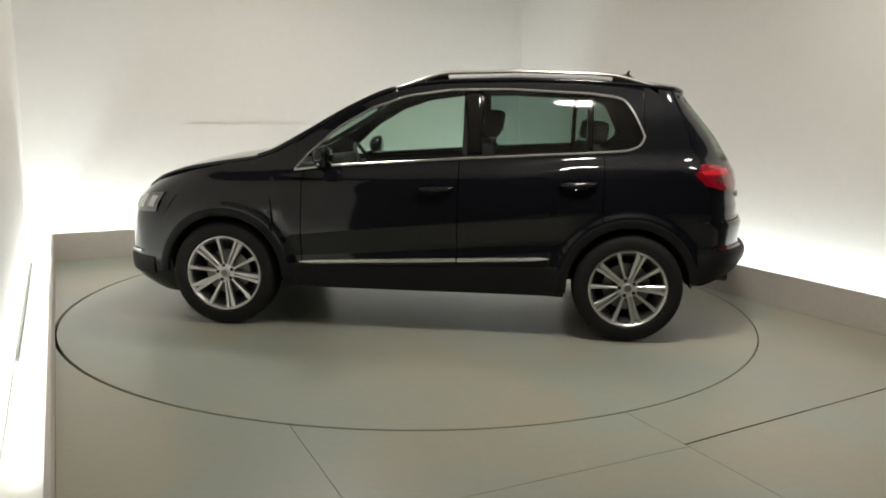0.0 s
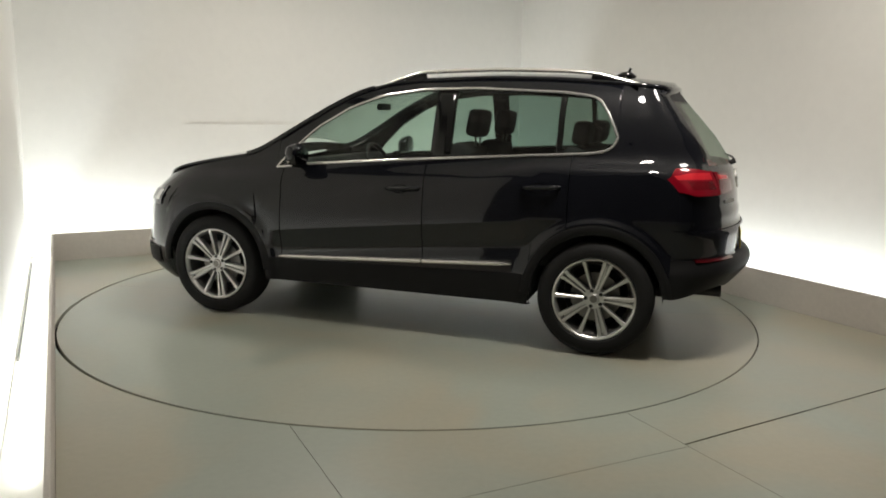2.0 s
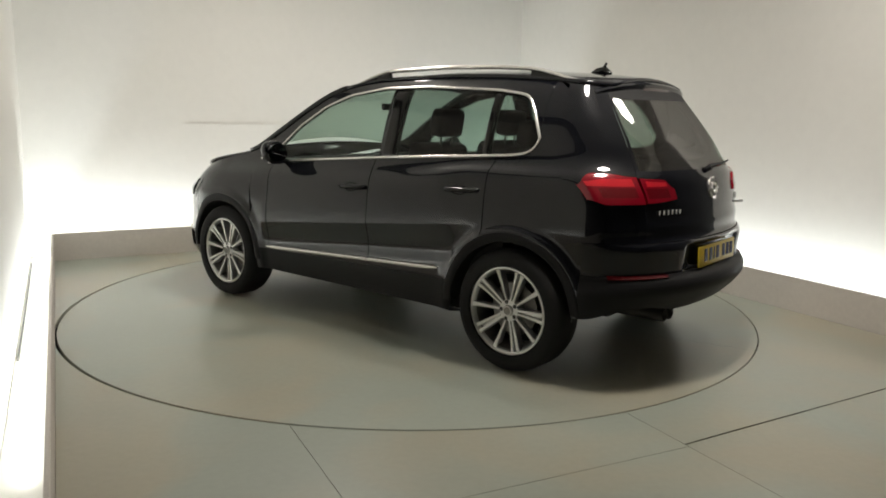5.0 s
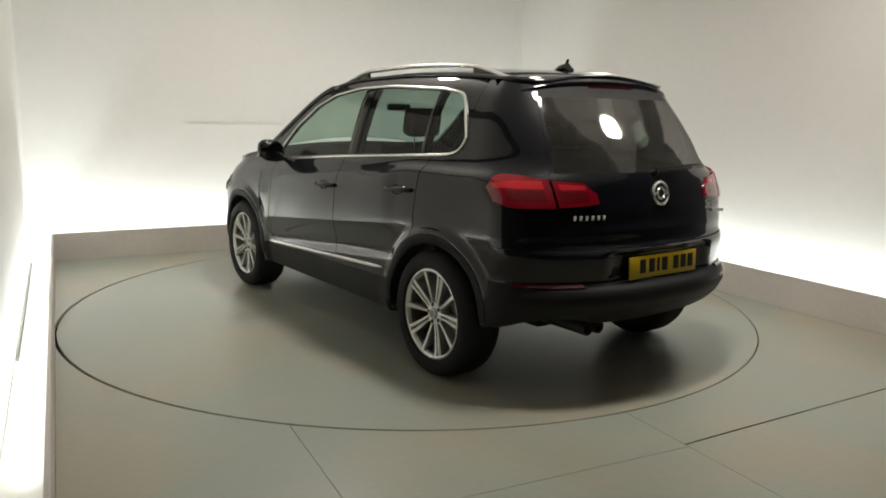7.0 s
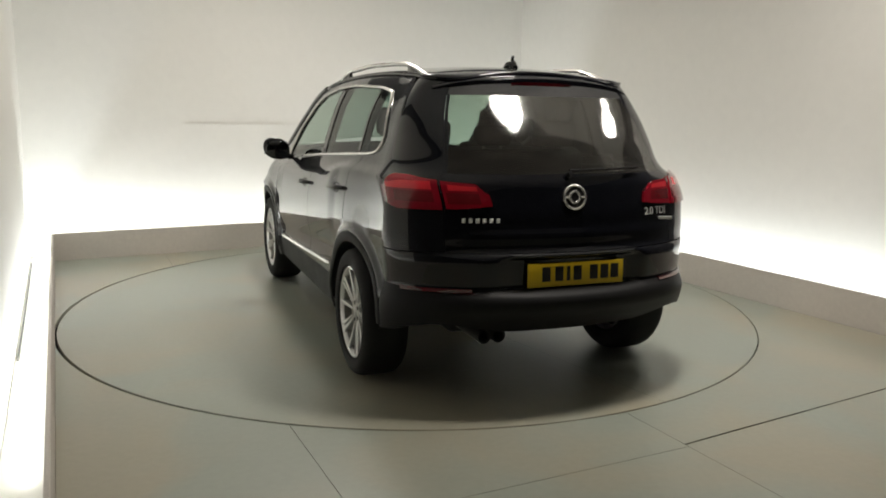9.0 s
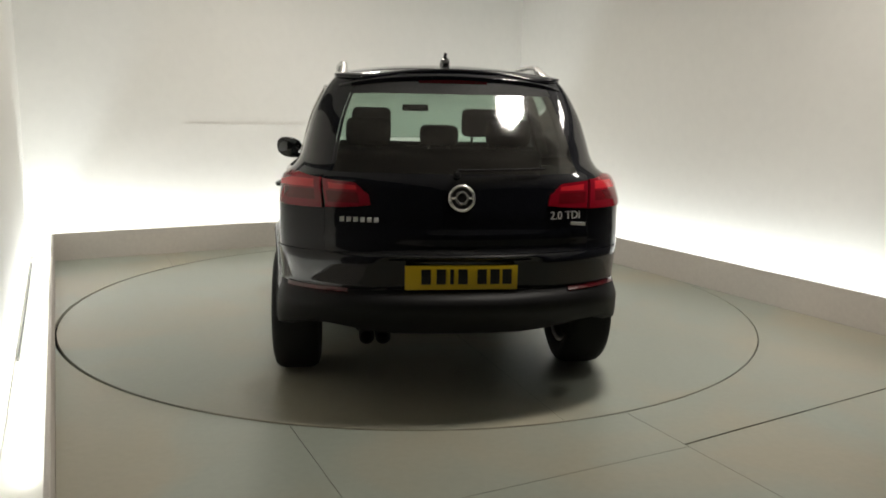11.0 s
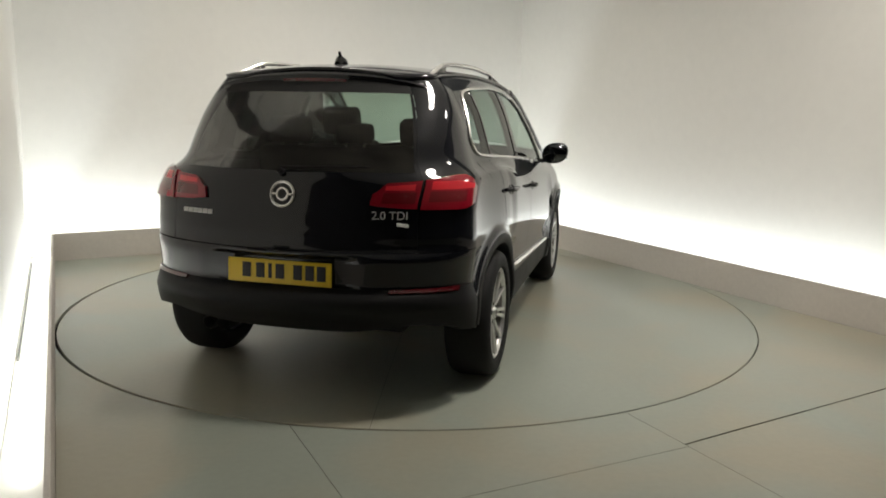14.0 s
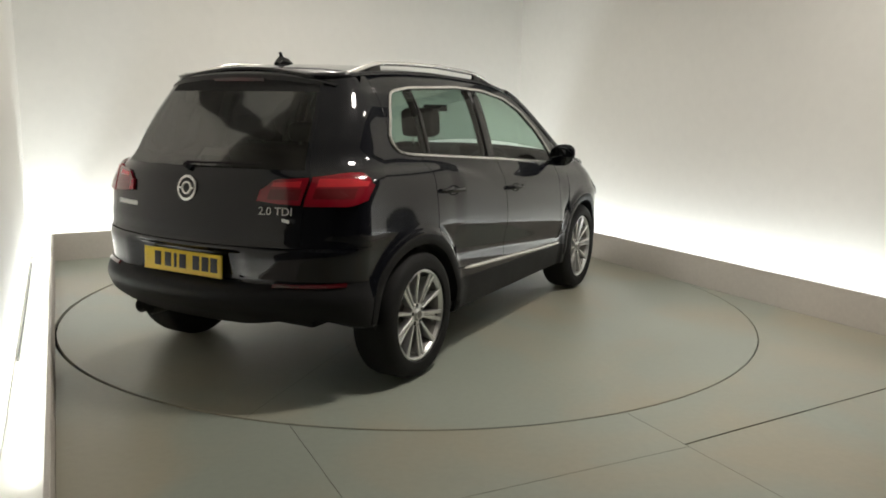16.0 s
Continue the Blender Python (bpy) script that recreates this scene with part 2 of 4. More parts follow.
sub = part("ground", prism(bmesh.new(), [WA - DL, WC - DR, FRONT_R + DR, FRONT_L + DL], -0.2, -0.06), GAP, None, "dark concrete base under the stage boards", smooth=False)
tagged(sub, kind="structure", category="ground")


def kerb(name, a, b, out, trim0, trim1):
    bm = prism(bmesh.new(), [a, b, b + out * KERB_T + trim1, a + out * KERB_T + trim0], -0.03, KERB_H)
    bmesh.ops.bevel(bm, geom=[e for e in bm.edges if all(v.co.z > 0.2 for v in e.verts)], offset=0.004, segments=2, affect="EDGES")
    return tagged(part(name, bm, KERB, None, "low grey-beige painted kerb hiding the light well", smooth=False), kind="structure", category="kerb")


kerb("kerb_left", KA, KA + DL * 9.2, NL, -DL * KERB_T, Vector((0, 0)))
kerb("kerb_back", KA, KC, NB, Vector((0, 0)), Vector((0, 0)))
kerb("kerb_right", KC, KC + DR * 9.2, NR, -DR * KERB_T, Vector((0, 0)))
for a, b, out, w in ((KA, KA + DL * 9.2, NL, WELL_L), (KA, KC, NB, WELL_B), (KC, KC + DR * 9.2, NR, WELL_R)):
    early = (b - a).normalized() * (0.0 if out is NB else 0.33)
    bm = prism(bmesh.new(), [a - early + out * KERB_T, b + out * KERB_T, b + out * (w - 0.004), a - early + out * (w - 0.004)], -0.03, -0.012)
    tagged(part("well_floor", bm, WALL, None, "white painted bottom of the light well", smooth=False), kind="structure", category="floor")

# floor boards, joints run along the kerbs; the round opening is cut for the turntable
U, V = Vector((0.912, 0.410)), Vector((-0.410, 0.912))
U_JOINTS, V_JOINTS = [-1.488, 0.036], [-8.2, -2.872, 3.6]


def clip(poly, p, n):
    """The part of an outline on the side of p that n points away from."""
    got = []
    for i, a in enumerate(poly):
        b = poly[(i + 1) % len(poly)]
        da, db = (a - p).dot(n), (b - p).dot(n)
        if da <= 0:
            got.append(a)
        if da * db < 0:
            got.append(a + (b - a) * (da / (da - db)))
    return got


def floor_boards():
    floor = tagged(new("floor"), "grey-beige painted floor boards round a turntable", "floor", kind="structure")
    cut_mesh = bpy.data.meshes.new("cutter")
    bm = lathe([(0.0, -0.5), (R_TABLE + 0.012, -0.5), (R_TABLE + 0.012, 0.5), (0.0, 0.5)], Matrix.Translation((-0.007, -0.003, 0)), n=160)
    bmesh.ops.remove_doubles(bm, verts=bm.verts, dist=1e-5)
    bmesh.ops.recalc_face_normals(bm, faces=bm.faces)
    bm.to_mesh(cut_mesh)
    bm.free()
    cutter = new("cutter", cut_mesh)
    us, vs = [-9.0] + U_JOINTS + [9.0], V_JOINTS
    for i in range(len(us) - 1):
        for j in range(len(vs) - 1):
            gu, g = 0.0013, 0.0013 if i < 2 else 0.005
            def v_at(u, v):                      # the cross joint jogs where it meets the long joint
                return v if v != -2.872 else (-2.872 if i < 2 else -2.848 + 0.070 * (u - 0.036))
            corners = ((us[i], vs[j], 1, 1), (us[i + 1], vs[j], -1, 1), (us[i + 1], vs[j + 1], -1, -1), (us[i], vs[j + 1], 1, -1))
            quad = [U * (a + gu * da) + V * (v_at(a, b) + g * db) for a, b, da, db in corners]
            for p, n, gap in ((KA, NL, 0.0015), (KA, NB, 0.006), (KC, NR, 0.013)):
                quad = clip(quad, p - n * gap, n) if quad else quad
            if len(quad) < 3:
                continue
            board = part("floor_board", prism(bmesh.new(), quad, -0.03, 0.0), FLOOR, floor, smooth=False)
            mod = board.modifiers.new("cut", "BOOLEAN")
            mod.object, mod.operation, mod.solver = cutter, "DIFFERENCE", "EXACT"
            bpy.context.view_layer.update()
            done = bpy.data.meshes.new_from_object(board.evaluated_get(bpy.context.evaluated_depsgraph_get()))
            board.modifiers.clear()
            board.data = done
    bpy.data.objects.remove(cutter)
    return floor


floor_boards()


def build_turntable():
    table = tagged(new("turntable"), "round grey-beige painted turntable disc under the car", "turntable")
    for side in (1, -1):
        n = 80
        def at(r, k, z, side=side):
            a = math.pi * k / n
            return Vector((r * math.cos(a), side * (r * math.sin(a) + 0.0006), z))
        radii = [0.0, 0.4, 0.8, 1.2, 1.6, 2.0, R_TABLE - 0.003, R_TABLE]
        rows = [[at(r, k, -0.003 if r == R_TABLE else 0.0) for k in range(n + 1)] for r in radii]
        rows.append([at(R_TABLE, k, -0.028) for k in range(n + 1)])
        bm = sheet(rows, flip=side > 0)
        part("disc_half", bm, FLOOR, table, smooth=False)
    return table


turntable = build_turntable()


def light_tubes():
    for a, run, length, out, off in ((KA, DL, LIT_L, NL, 0.10), (KA, DB, 4.7, NB, 0.1), (KC, DR, LIT_R, NR, 0.41)):
        n = int(length / 1.25)
        for i in range(n):
            p, q = a + out * off + run * (i * 1.25 - (0.34 if run == DL else 0.12)), a + out * off + run * (i * 1.25 + (0.90 if run == DL else 1.03))
            rest = 0.062 if run != DL else 0.006               # the tubes by the wall on the camera's side lie on the well floor
            lamp = tagged(new("tube_light"), "glowing white fluorescent tube lying in the light well", "lamp", "tubes in the light wells")
            part("tube", tube([(p.x, p.y, rest), (q.x, q.y, rest)], 0.016, n=10), TUBE, lamp)
            for e, s in ((p, -1), (q, 1)) if run != DL else ():
                m = Matrix.Translation((e.x + run.x * s * 0.012, e.y + run.y * s * 0.012, 0.034)) @ Matrix.Rotation(math.atan2(run.y, run.x), 4, "Z")
                part("holder", box(bmesh.new(), (0.024, 0.03, 0.092), m, 0.003), METAL_WHITE, lamp)


light_tubes()
# thin black bar in place of the dark joint at the wall's foot
p, q = KA + NL * 0.188 + DL * 0.02, KA + NL * 0.188 + DL * 3.0
tagged(part("cable", tube([(p.x, p.y, -0.009), ((p.x + q.x) / 2 + 0.004, (p.y + q.y) / 2, -0.009), (q.x, q.y, -0.009)], 0.006, n=8), INK, None, "thin black bar marking the joint at the foot of the wall"), category="cable")
a, b = KA + NB * (WELL_B - 0.003) + DB * 1.257, KA + NB * (WELL_B - 0.003) + DB * 2.562
m = Matrix.Translation(((a.x + b.x) / 2, (a.y + b.y) / 2, 1.235)) @ Matrix.Rotation(math.atan2(DB.y, DB.x), 4, "Z")
tagged(part("cable_trunking", box(bmesh.new(), ((b - a).length, 0.006, 0.02), m, 0.002), WALL, None, "narrow white cable trunking fixed on the wall"), category="trunking")


def ceiling_lights():
    for lx, ly, watts in CEILING_LAMPS:
        lamp = tagged(new("ceiling_light"), "round white studio lamp under the ceiling, the third added as fill", "lamp", "studio lamps")
        lamp.location = (lx, ly, CEIL)
        part("housing", lathe([(0.0, 0.0), (0.20, 0.0), (0.265, -0.05), (0.265, -0.12), (0.24, -0.12), (0.235, -0.10)]), METAL_WHITE, lamp)
        part("diffuser", lathe([(0.235, -0.104), (0.0, -0.1)]), LAMP_FACE, lamp)


ceiling_lights()


# ---- the car: x forward, y to its left, origin on the floor under the middle of the wheelbase ----
AXLE_F, AXLE_R, HUB_Z = 1.302, -1.302, 0.342
ARCH_R, ARCH_W, TYRE_R, TRACK = 0.392, 0.056, 0.344, 0.79
XA = 1.30                     # where the side turns into the nose and into the tail

HALF_W = curve([(0.10, 0.80), (0.20, 0.845), (0.30, 0.872), (0.42, 0.890), (0.60, 0.882), (0.70, 0.889), (0.80, 0.899), (0.92, 0.890), (1.00, 0.874), (1.055, 0.845),
                (1.09, 0.822), (1.20, 0.792), (1.35, 0.745), (1.48, 0.698), (1.56, 0.655), (1.61, 0.60), (1.66, 0.53)], 0.022)
SIDE_TOP = curve([(2.20, 0.74), (2.08, 0.80), (1.99, 0.85), (1.82, 0.938), (1.62, 1.000), (1.37, 1.046), (1.12, 1.085), (1.0, 1.115), (0.75, 1.262), (0.52, 1.402),
                  (0.30, 1.515), (0.10, 1.575), (-0.10, 1.600), (-0.60, 1.618), (-1.00, 1.612), (-1.40, 1.590), (-1.70, 1.555)], 0.05)
GLASS_LO = curve([(0.836, 1.031), (0.553, 1.067), (-0.245, 1.128), (-0.88, 1.168), (-1.20, 1.188), (-1.27, 1.196), (-1.32, 1.211), (-1.35, 1.233), (-1.366, 1.258), (-1.372, 1.282)], 0.008)
GLASS_HI = curve([(0.836, 1.036), (0.759, 1.130), (0.57, 1.300), (0.349, 1.432), (0.13, 1.510), (-0.158, 1.553), (-0.515, 1.563), (-1.042, 1.543), (-1.19, 1.524), (-1.235, 1.512), (-1.262, 1.492), (-1.31, 1.420), (-1.352, 1.335), (-1.372, 1.288)], 0.012)
NOSE_X = curve([(0.10, 1.80), (0.165, 1.90), (0.25, 2.10), (0.31, 2.160), (0.477, 2.158), (0.663, 2.135), (0.725, 2.111), (0.84, 2.042), (0.90, 1.96)], 0.02)
TAIL_X = curve([(0.16, -1.82), (0.30, -1.96), (0.37, -2.045), (0.45, -2.13), (0.51, -2.178), (0.55, -2.186), (0.580, -2.170), (0.605, -2.125), (0.74, -2.138), (0.765, -2.125), (0.785, -2.090),
                (0.862, -2.092), (0.882, -2.079), (0.945, -2.074), (1.09, -2.042), (1.14, -2.016), (1.207, -1.972), (1.29, -1.915), (1.40, -1.818), (1.46, -1.762), (1.53, -1.70), (1.60, -1.655)], 0.008)
PLATE_IN = 0.036


def turn_x(z):
    """Where the side turns into the tail."""
    return -1.72 + 0.26 * smooth(0.95, 1.22, z)


def roundness(z):
    return 2.0 + 0.5 * smooth(0.95, 1.25, z)


def side_y(x, z):
    """Half width of the body at a place on its side."""
    lift = 0.060 * (x + 0.1) * smooth(0.70, 1.05, z) * (1 - smooth(1.35, 1.58, z))
    y = HALF_W(z + lift)
    y *= 1 - 0.055 * smooth(-0.3, -1.46, x) * smooth(0.8, 1.25, z) - (0.022 + 0.026 * smooth(1.15, 0.85, z)) * smooth(-1.0, turn_x(z), x) - 0.03 * smooth(0.7, 1.6, x) * smooth(0.85, 1.1, z)
    d = z - (0.62 + 0.097 * (0.865 - x))                     # the crease low on the doors
    fade = smooth(1.0, 0.8, x) * smooth(-0.95, -0.80, x)
    fade *= (1 - smooth(0.20, 0.34, d)) * (1 - smooth(0.09, 0.22, -d))
    if fade > 0:                                             # widest at the crease, turned under below it
        up, down = math.hypot(max(d, 0), 0.006) - 0.006, math.hypot(min(d, 0), 0.006) - 0.006
        y += fade * (0.906 - 0.015 * up - 0.36 * up * up - 0.21 * down - y)
    d = z - (1.0 + 0.098 * smooth(-0.30, -1.05, x))          # the shoulder over the rear wheel
    fade = smooth(-0.35, -1.05, x)
    y += fade * 0.030 * (1 - smooth(-0.012, 0.052, d) if d > 0 else (1 - smooth(-0.012, 0.052, 0)) * math.exp(d / 0.11))
    for ax in (AXLE_F, AXLE_R):
        r = math.hypot(x - ax, z - HUB_Z)
        if z > 0.2:
            y += 0.024 * math.exp(-((r - ARCH_R - ARCH_W) / 0.026) ** 2 if r > ARCH_R + ARCH_W else 0)
    return y


def sill(x):
    """Lower edge of the side, with the wheel openings."""
    for ax in (AXLE_F, AXLE_R):
        if abs(x - ax) < ARCH_R:
            return HUB_Z + math.sqrt(ARCH_R ** 2 - (x - ax) ** 2)
    return (0.376 if x < AXLE_R else 0.275) if x < 1 else 0.24


def side_point(x, z, s):
    return Vector((x, s * side_y(x, z), z))


def tail_point(phi, z, out=0.0):
    """A place on the wrapped tail: phi 0 is the left side, 90 the middle, 180 the right side."""
    n = 2 / roundness(z)
    c, k = math.cos(phi), max(0.0, math.sin(phi))
    xq = turn_x(z)
    w = side_y(xq, z)
    y = math.copysign(abs(c) ** n, c) * w
    x = xq + (TAIL_X(z) - xq) * k ** n
    inset = PLATE_IN * smooth(0.43, 0.29, abs(y)) * smooth(0.585, 0.615, z) * smooth(0.768, 0.735, z)
    x += inset
    if out:
        d = 0.002
        a, b = tail_point(min(phi + d, math.pi), z) - tail_point(max(phi - d, 0), z), tail_point(phi, z + d) - tail_point(phi, z - d)
        nrm = a.cross(b).normalized()
        nrm = nrm if nrm.x < 0 or abs(nrm.y) > 0.7 else -nrm
        return Vector((x, y, z)) + nrm * out
    return Vector((x, y, z))


def nose_point(phi, z):
    c, k = math.cos(phi), math.sin(phi)
    n = 2 / 2.9
    w = side_y(XA, max(z, 0.74)) * (1 if z > 0.74 else HALF_W(z) / HALF_W(0.74))
    return Vector((XA + (NOSE_X(z) - XA) * abs(k) ** n, math.copysign(abs(c) ** n, c) * w, z))


def spread(a, b, n):
    return [a + (b - a) * i / n for i in range(n + 1)]


def columns(a, b, step=0.03):
    """Stations along the side, close together at the wheel openings and window ends."""
    xs = set(spread(a, b, max(2, int(abs(b - a) / step))))
    for ax in (AXLE_F, AXLE_R):
        for k in range(31):
            xs.add(ax + ARCH_R * math.cos(math.pi * k / 30))
        xs.add(ax + ARCH_R + 0.003)
        xs.add(ax - ARCH_R - 0.003)
    xs |= {-1.372 + 0.009 * k for k in range(20)} | {0.836, 0.825, 0.80}
    return sorted(x for x in xs if min(a, b) <= x <= max(a, b))


def crease_rows(lo, hi, x, n):
    """Heights from lo to hi, one of them on the crease."""
    c = 0.62 + 0.097 * (0.865 - x)
    if lo < c - 0.05 and c + 0.08 < hi:
        k = n * 2 // 5
        return spread(lo, c - 0.02, k - 6) + spread(c - 0.02, c + 0.055, 18)[1:] + spread(c + 0.055, hi, n - k - 12)[1:]
    return spread(lo, hi, n)


def to_turn(x, z):
    """Behind the side glass the stations close up to where the side turns into the tail."""
    return x if x > -1.40 else -1.40 + (x + 1.40) * (turn_x(z) + 1.40) / -0.32


def build_body(car):
    made = {}
    for s in (1, -1):
        # below the glass: front wing, doors, rear quarter; the dark sill strip runs under the doors
        panels = [("front_wing", 0.787, XA), ("front_door", -0.218, 0.781), ("rear_door", -1.118, -0.224), ("rear_quarter", -1.72, -1.124)]
        for name, a, b in panels:
            rows, upper = [], []
            for x in columns(a, b):
                lo = max(sill(x), 0.43 + 0.02 * (0.8 - x) if -0.91 < x < 0.91 else sill(x))
                end = min(max(x, -1.372), 0.836)
                hi = GLASS_LO(end)
                rows.append([side_point(to_turn(x, z), z, s) for z in crease_rows(lo, hi, x, 58)])
                if x == end and abs(x - 0.836) > 1e-6 and abs(x + 1.372) > 1e-6:
                    continue
                upper.append([side_point(to_turn(x, z), z, s) for z in spread(hi, SIDE_TOP(x), 14)])   # pillars before and behind the glass
            bm = sheet(rows, flip=s < 0)
            if upper:
                sheet(upper, bm, flip=s < 0)
            ob = part(name, bm, PAINT, car, "glossy black painted panel")
            thicken(ob, 0.012).modifiers[0].use_rim = False
            made[name, s] = ob
        rows = []
        for x in columns(-1.2, 0.86, 0.05):
            top = min(GLASS_LO(min(max(x, -1.2), 0.8)), SIDE_TOP(x)) - 0.02
            rows.append([side_point(x, z, s) - Vector((0, s * 0.03, 0)) for z in spread(min(sill(x) + 0.02, top), top, 10)])
        part("inner_skin", sheet(rows, flip=s < 0), PLASTIC, car)
        # sill cladding with a bright strip
        rows = [[side_point(x, z, s) + Vector((0, s * 0.004, 0)) for z in spread(0.275, 0.428 + 0.02 * (0.8 - x), 8)] + [side_point(x, 0.436 + 0.02 * (0.8 - x), s) - Vector((0, s * 0.01, 0))] for x in columns(-0.9, 0.9, 0.06)]
        rows = [[r[0] - Vector((0, s * 0.10, 0.02))] + r for r in rows]
        thicken(part("sill_cladding", sheet(rows, flip=s < 0), PLASTIC, car, "dark grey plastic sill cladding"), 0.01)
        for a, b in ((0.80, -0.216), (-0.226, -0.80)):
            pts = [side_point(x, 0.442 + 0.046 * (0.80 - x), s) + Vector((0, s * 0.007, 0)) for x in spread(a, b, 14)]
            rad = [0.013] * 15
            if a == 0.80:
                rad[0] = 0.004
            else:
                rad[-1], rad[-2] = 0.003, 0.009
            part("trim_strip", tube(pts, rad, n=8), CHROME, car, "thin bright chrome strip")
        # above the glass: roof side and window pillar
        rows = []
        for x in columns(-1.372, 0.836):
            lo, hi = GLASS_HI(x), SIDE_TOP(x)
            rows.append([side_point(x, z, s) for z in spread(lo, max(hi, lo + 0.004), 8)])
        thicken(part("roof_side", sheet(rows, flip=s < 0), PAINT, car), 0.02)
        # side glass with dark pillars over it
        for name, a, b, mat in (("window_pane", -0.24, 0.836, SIDE_GLASS), ("window_pane", -1.02, -0.36, DARK_GLASS), ("window_pane", -1.372, -1.05, DARK_GLASS)):
            rows = [[side_point(x, z, s) - Vector((0, s * 0.006, 0)) for z in spread(GLASS_LO(x), GLASS_HI(x), 10)] for x in columns(a, b, 0.05)]
            ob = part(name, sheet(rows, flip=s < 0), mat, car, "tinted side window glass")
            ob.visible_shadow = False
        for a, b in ((-0.362, -0.238), (-1.052, -1.018)):
            rows = [[side_point(x, z, s) - Vector((0, s * 0.004, 0)) for z in spread(GLASS_LO(x), GLASS_HI(x), 10)] for x in spread(a, b, 3)]
            thicken(part("window_pillar", sheet(rows, flip=s < 0), TRIM_BLACK, car, "gloss black window pillar"), 0.04)
        # chrome frame round the side glass
        xs = columns(-1.372, 0.836, 0.04)
        loop = [side_point(x, GLASS_LO(x), s) for x in xs] + [side_point(x, GLASS_HI(x), s) for x in reversed(xs)]
        loop = [p + Vector((0, s * 0.003, 0)) for p in loop]
        part("window_chrome", tube(loop + [loop[0]], 0.0085, n=6, up=Vector((0, 1, 0))), CHROME, car, "bright chrome window surround")
        # wheel opening: liner and lip
        for ax in (AXLE_F, AXLE_R):
            angs = spread(0.03, math.pi - 0.03, 26)
            rows = []
            for t in (0, 1):
                rows.append([Vector((ax + (ARCH_R - 0.004) * math.cos(a), s * (0.86 if t == 0 else 0.50), HUB_Z + (ARCH_R - 0.004) * math.sin(a))) for a in angs])
            bm = sheet(rows)
            cap = [bm.verts.new((ax + (ARCH_R - 0.004) * math.cos(a), s * 0.50, HUB_Z + (ARCH_R - 0.004) * math.sin(a))) for a in angs]
            bm.faces.new(cap)
            part("wheel_liner", bm, UNDER, car, "dark plastic wheel housing")
            rows = []
            for a in spread(0.0, math.pi - (0.11 if ax == AXLE_R else 0.0), 44):
                ring = []
                for r, dy in ((ARCH_R - 0.005, -0.06), (ARCH_R - 0.005, 0.001), (ARCH_R + 0.004, 0.006), (ARCH_R + 0.022, 0.007), (ARCH_R + 0.040, 0.007), (ARCH_R + 0.047, 0.004), (ARCH_R + 0.050, -0.004)):
                    x, z = ax + r * math.cos(a), HUB_Z + r * math.sin(a)
                    y = nose_at(x, z) if x > XA else (tail_at(x, z) if x < turn_x(z) else side_y(x, max(z, 0.3)))
                    ring.append(Vector((x, s * (y + dy), z)))
                rows.append(ring)
            part("arch_cladding", sheet(rows, flip=s > 0), PLASTIC, car, "matt black plastic wheel arch cladding")
    return made


def tail_at(x, z):
    """Half width of the tail at a place along the car."""
    n = roundness(z)
    w = tail_point(0, z).y
    k = min(1.0, max(0.0, (x - turn_x(z)) / (TAIL_X(z) - turn_x(z))))
    return w * (1 - k ** n) ** (1 / n)


def nose_at(x, z):
    n = 2.9
    w = nose_point(0, z).y
    k = min(1.0, max(0.0, (x - XA) / (NOSE_X(z) - XA)))
    return w * (1 - k ** n) ** (1 / n)


def tail_sheet(z0, z1, nz, p0=0.0, p1=math.pi, np_=64, out=0.0, low=None):
    """A band of the tail between two heights; low may raise its lower edge."""
    rows = []
    for i in range(np_ + 1):
        phi = p0 + (p1 - p0) * i / np_
        rows.append([tail_point(phi, z, out) for z in spread(max(z0, low(phi)) if low else z0, z1, nz)])
    return sheet(rows)


def phi_for(y, z):
    """The place round the tail that lies y to the left."""
    n = 2 / roundness(z)
    w = tail_point(0, z).y
    c = min(1.0, abs(y) / w) ** (1 / n)
    return math.acos(math.copysign(c, y))


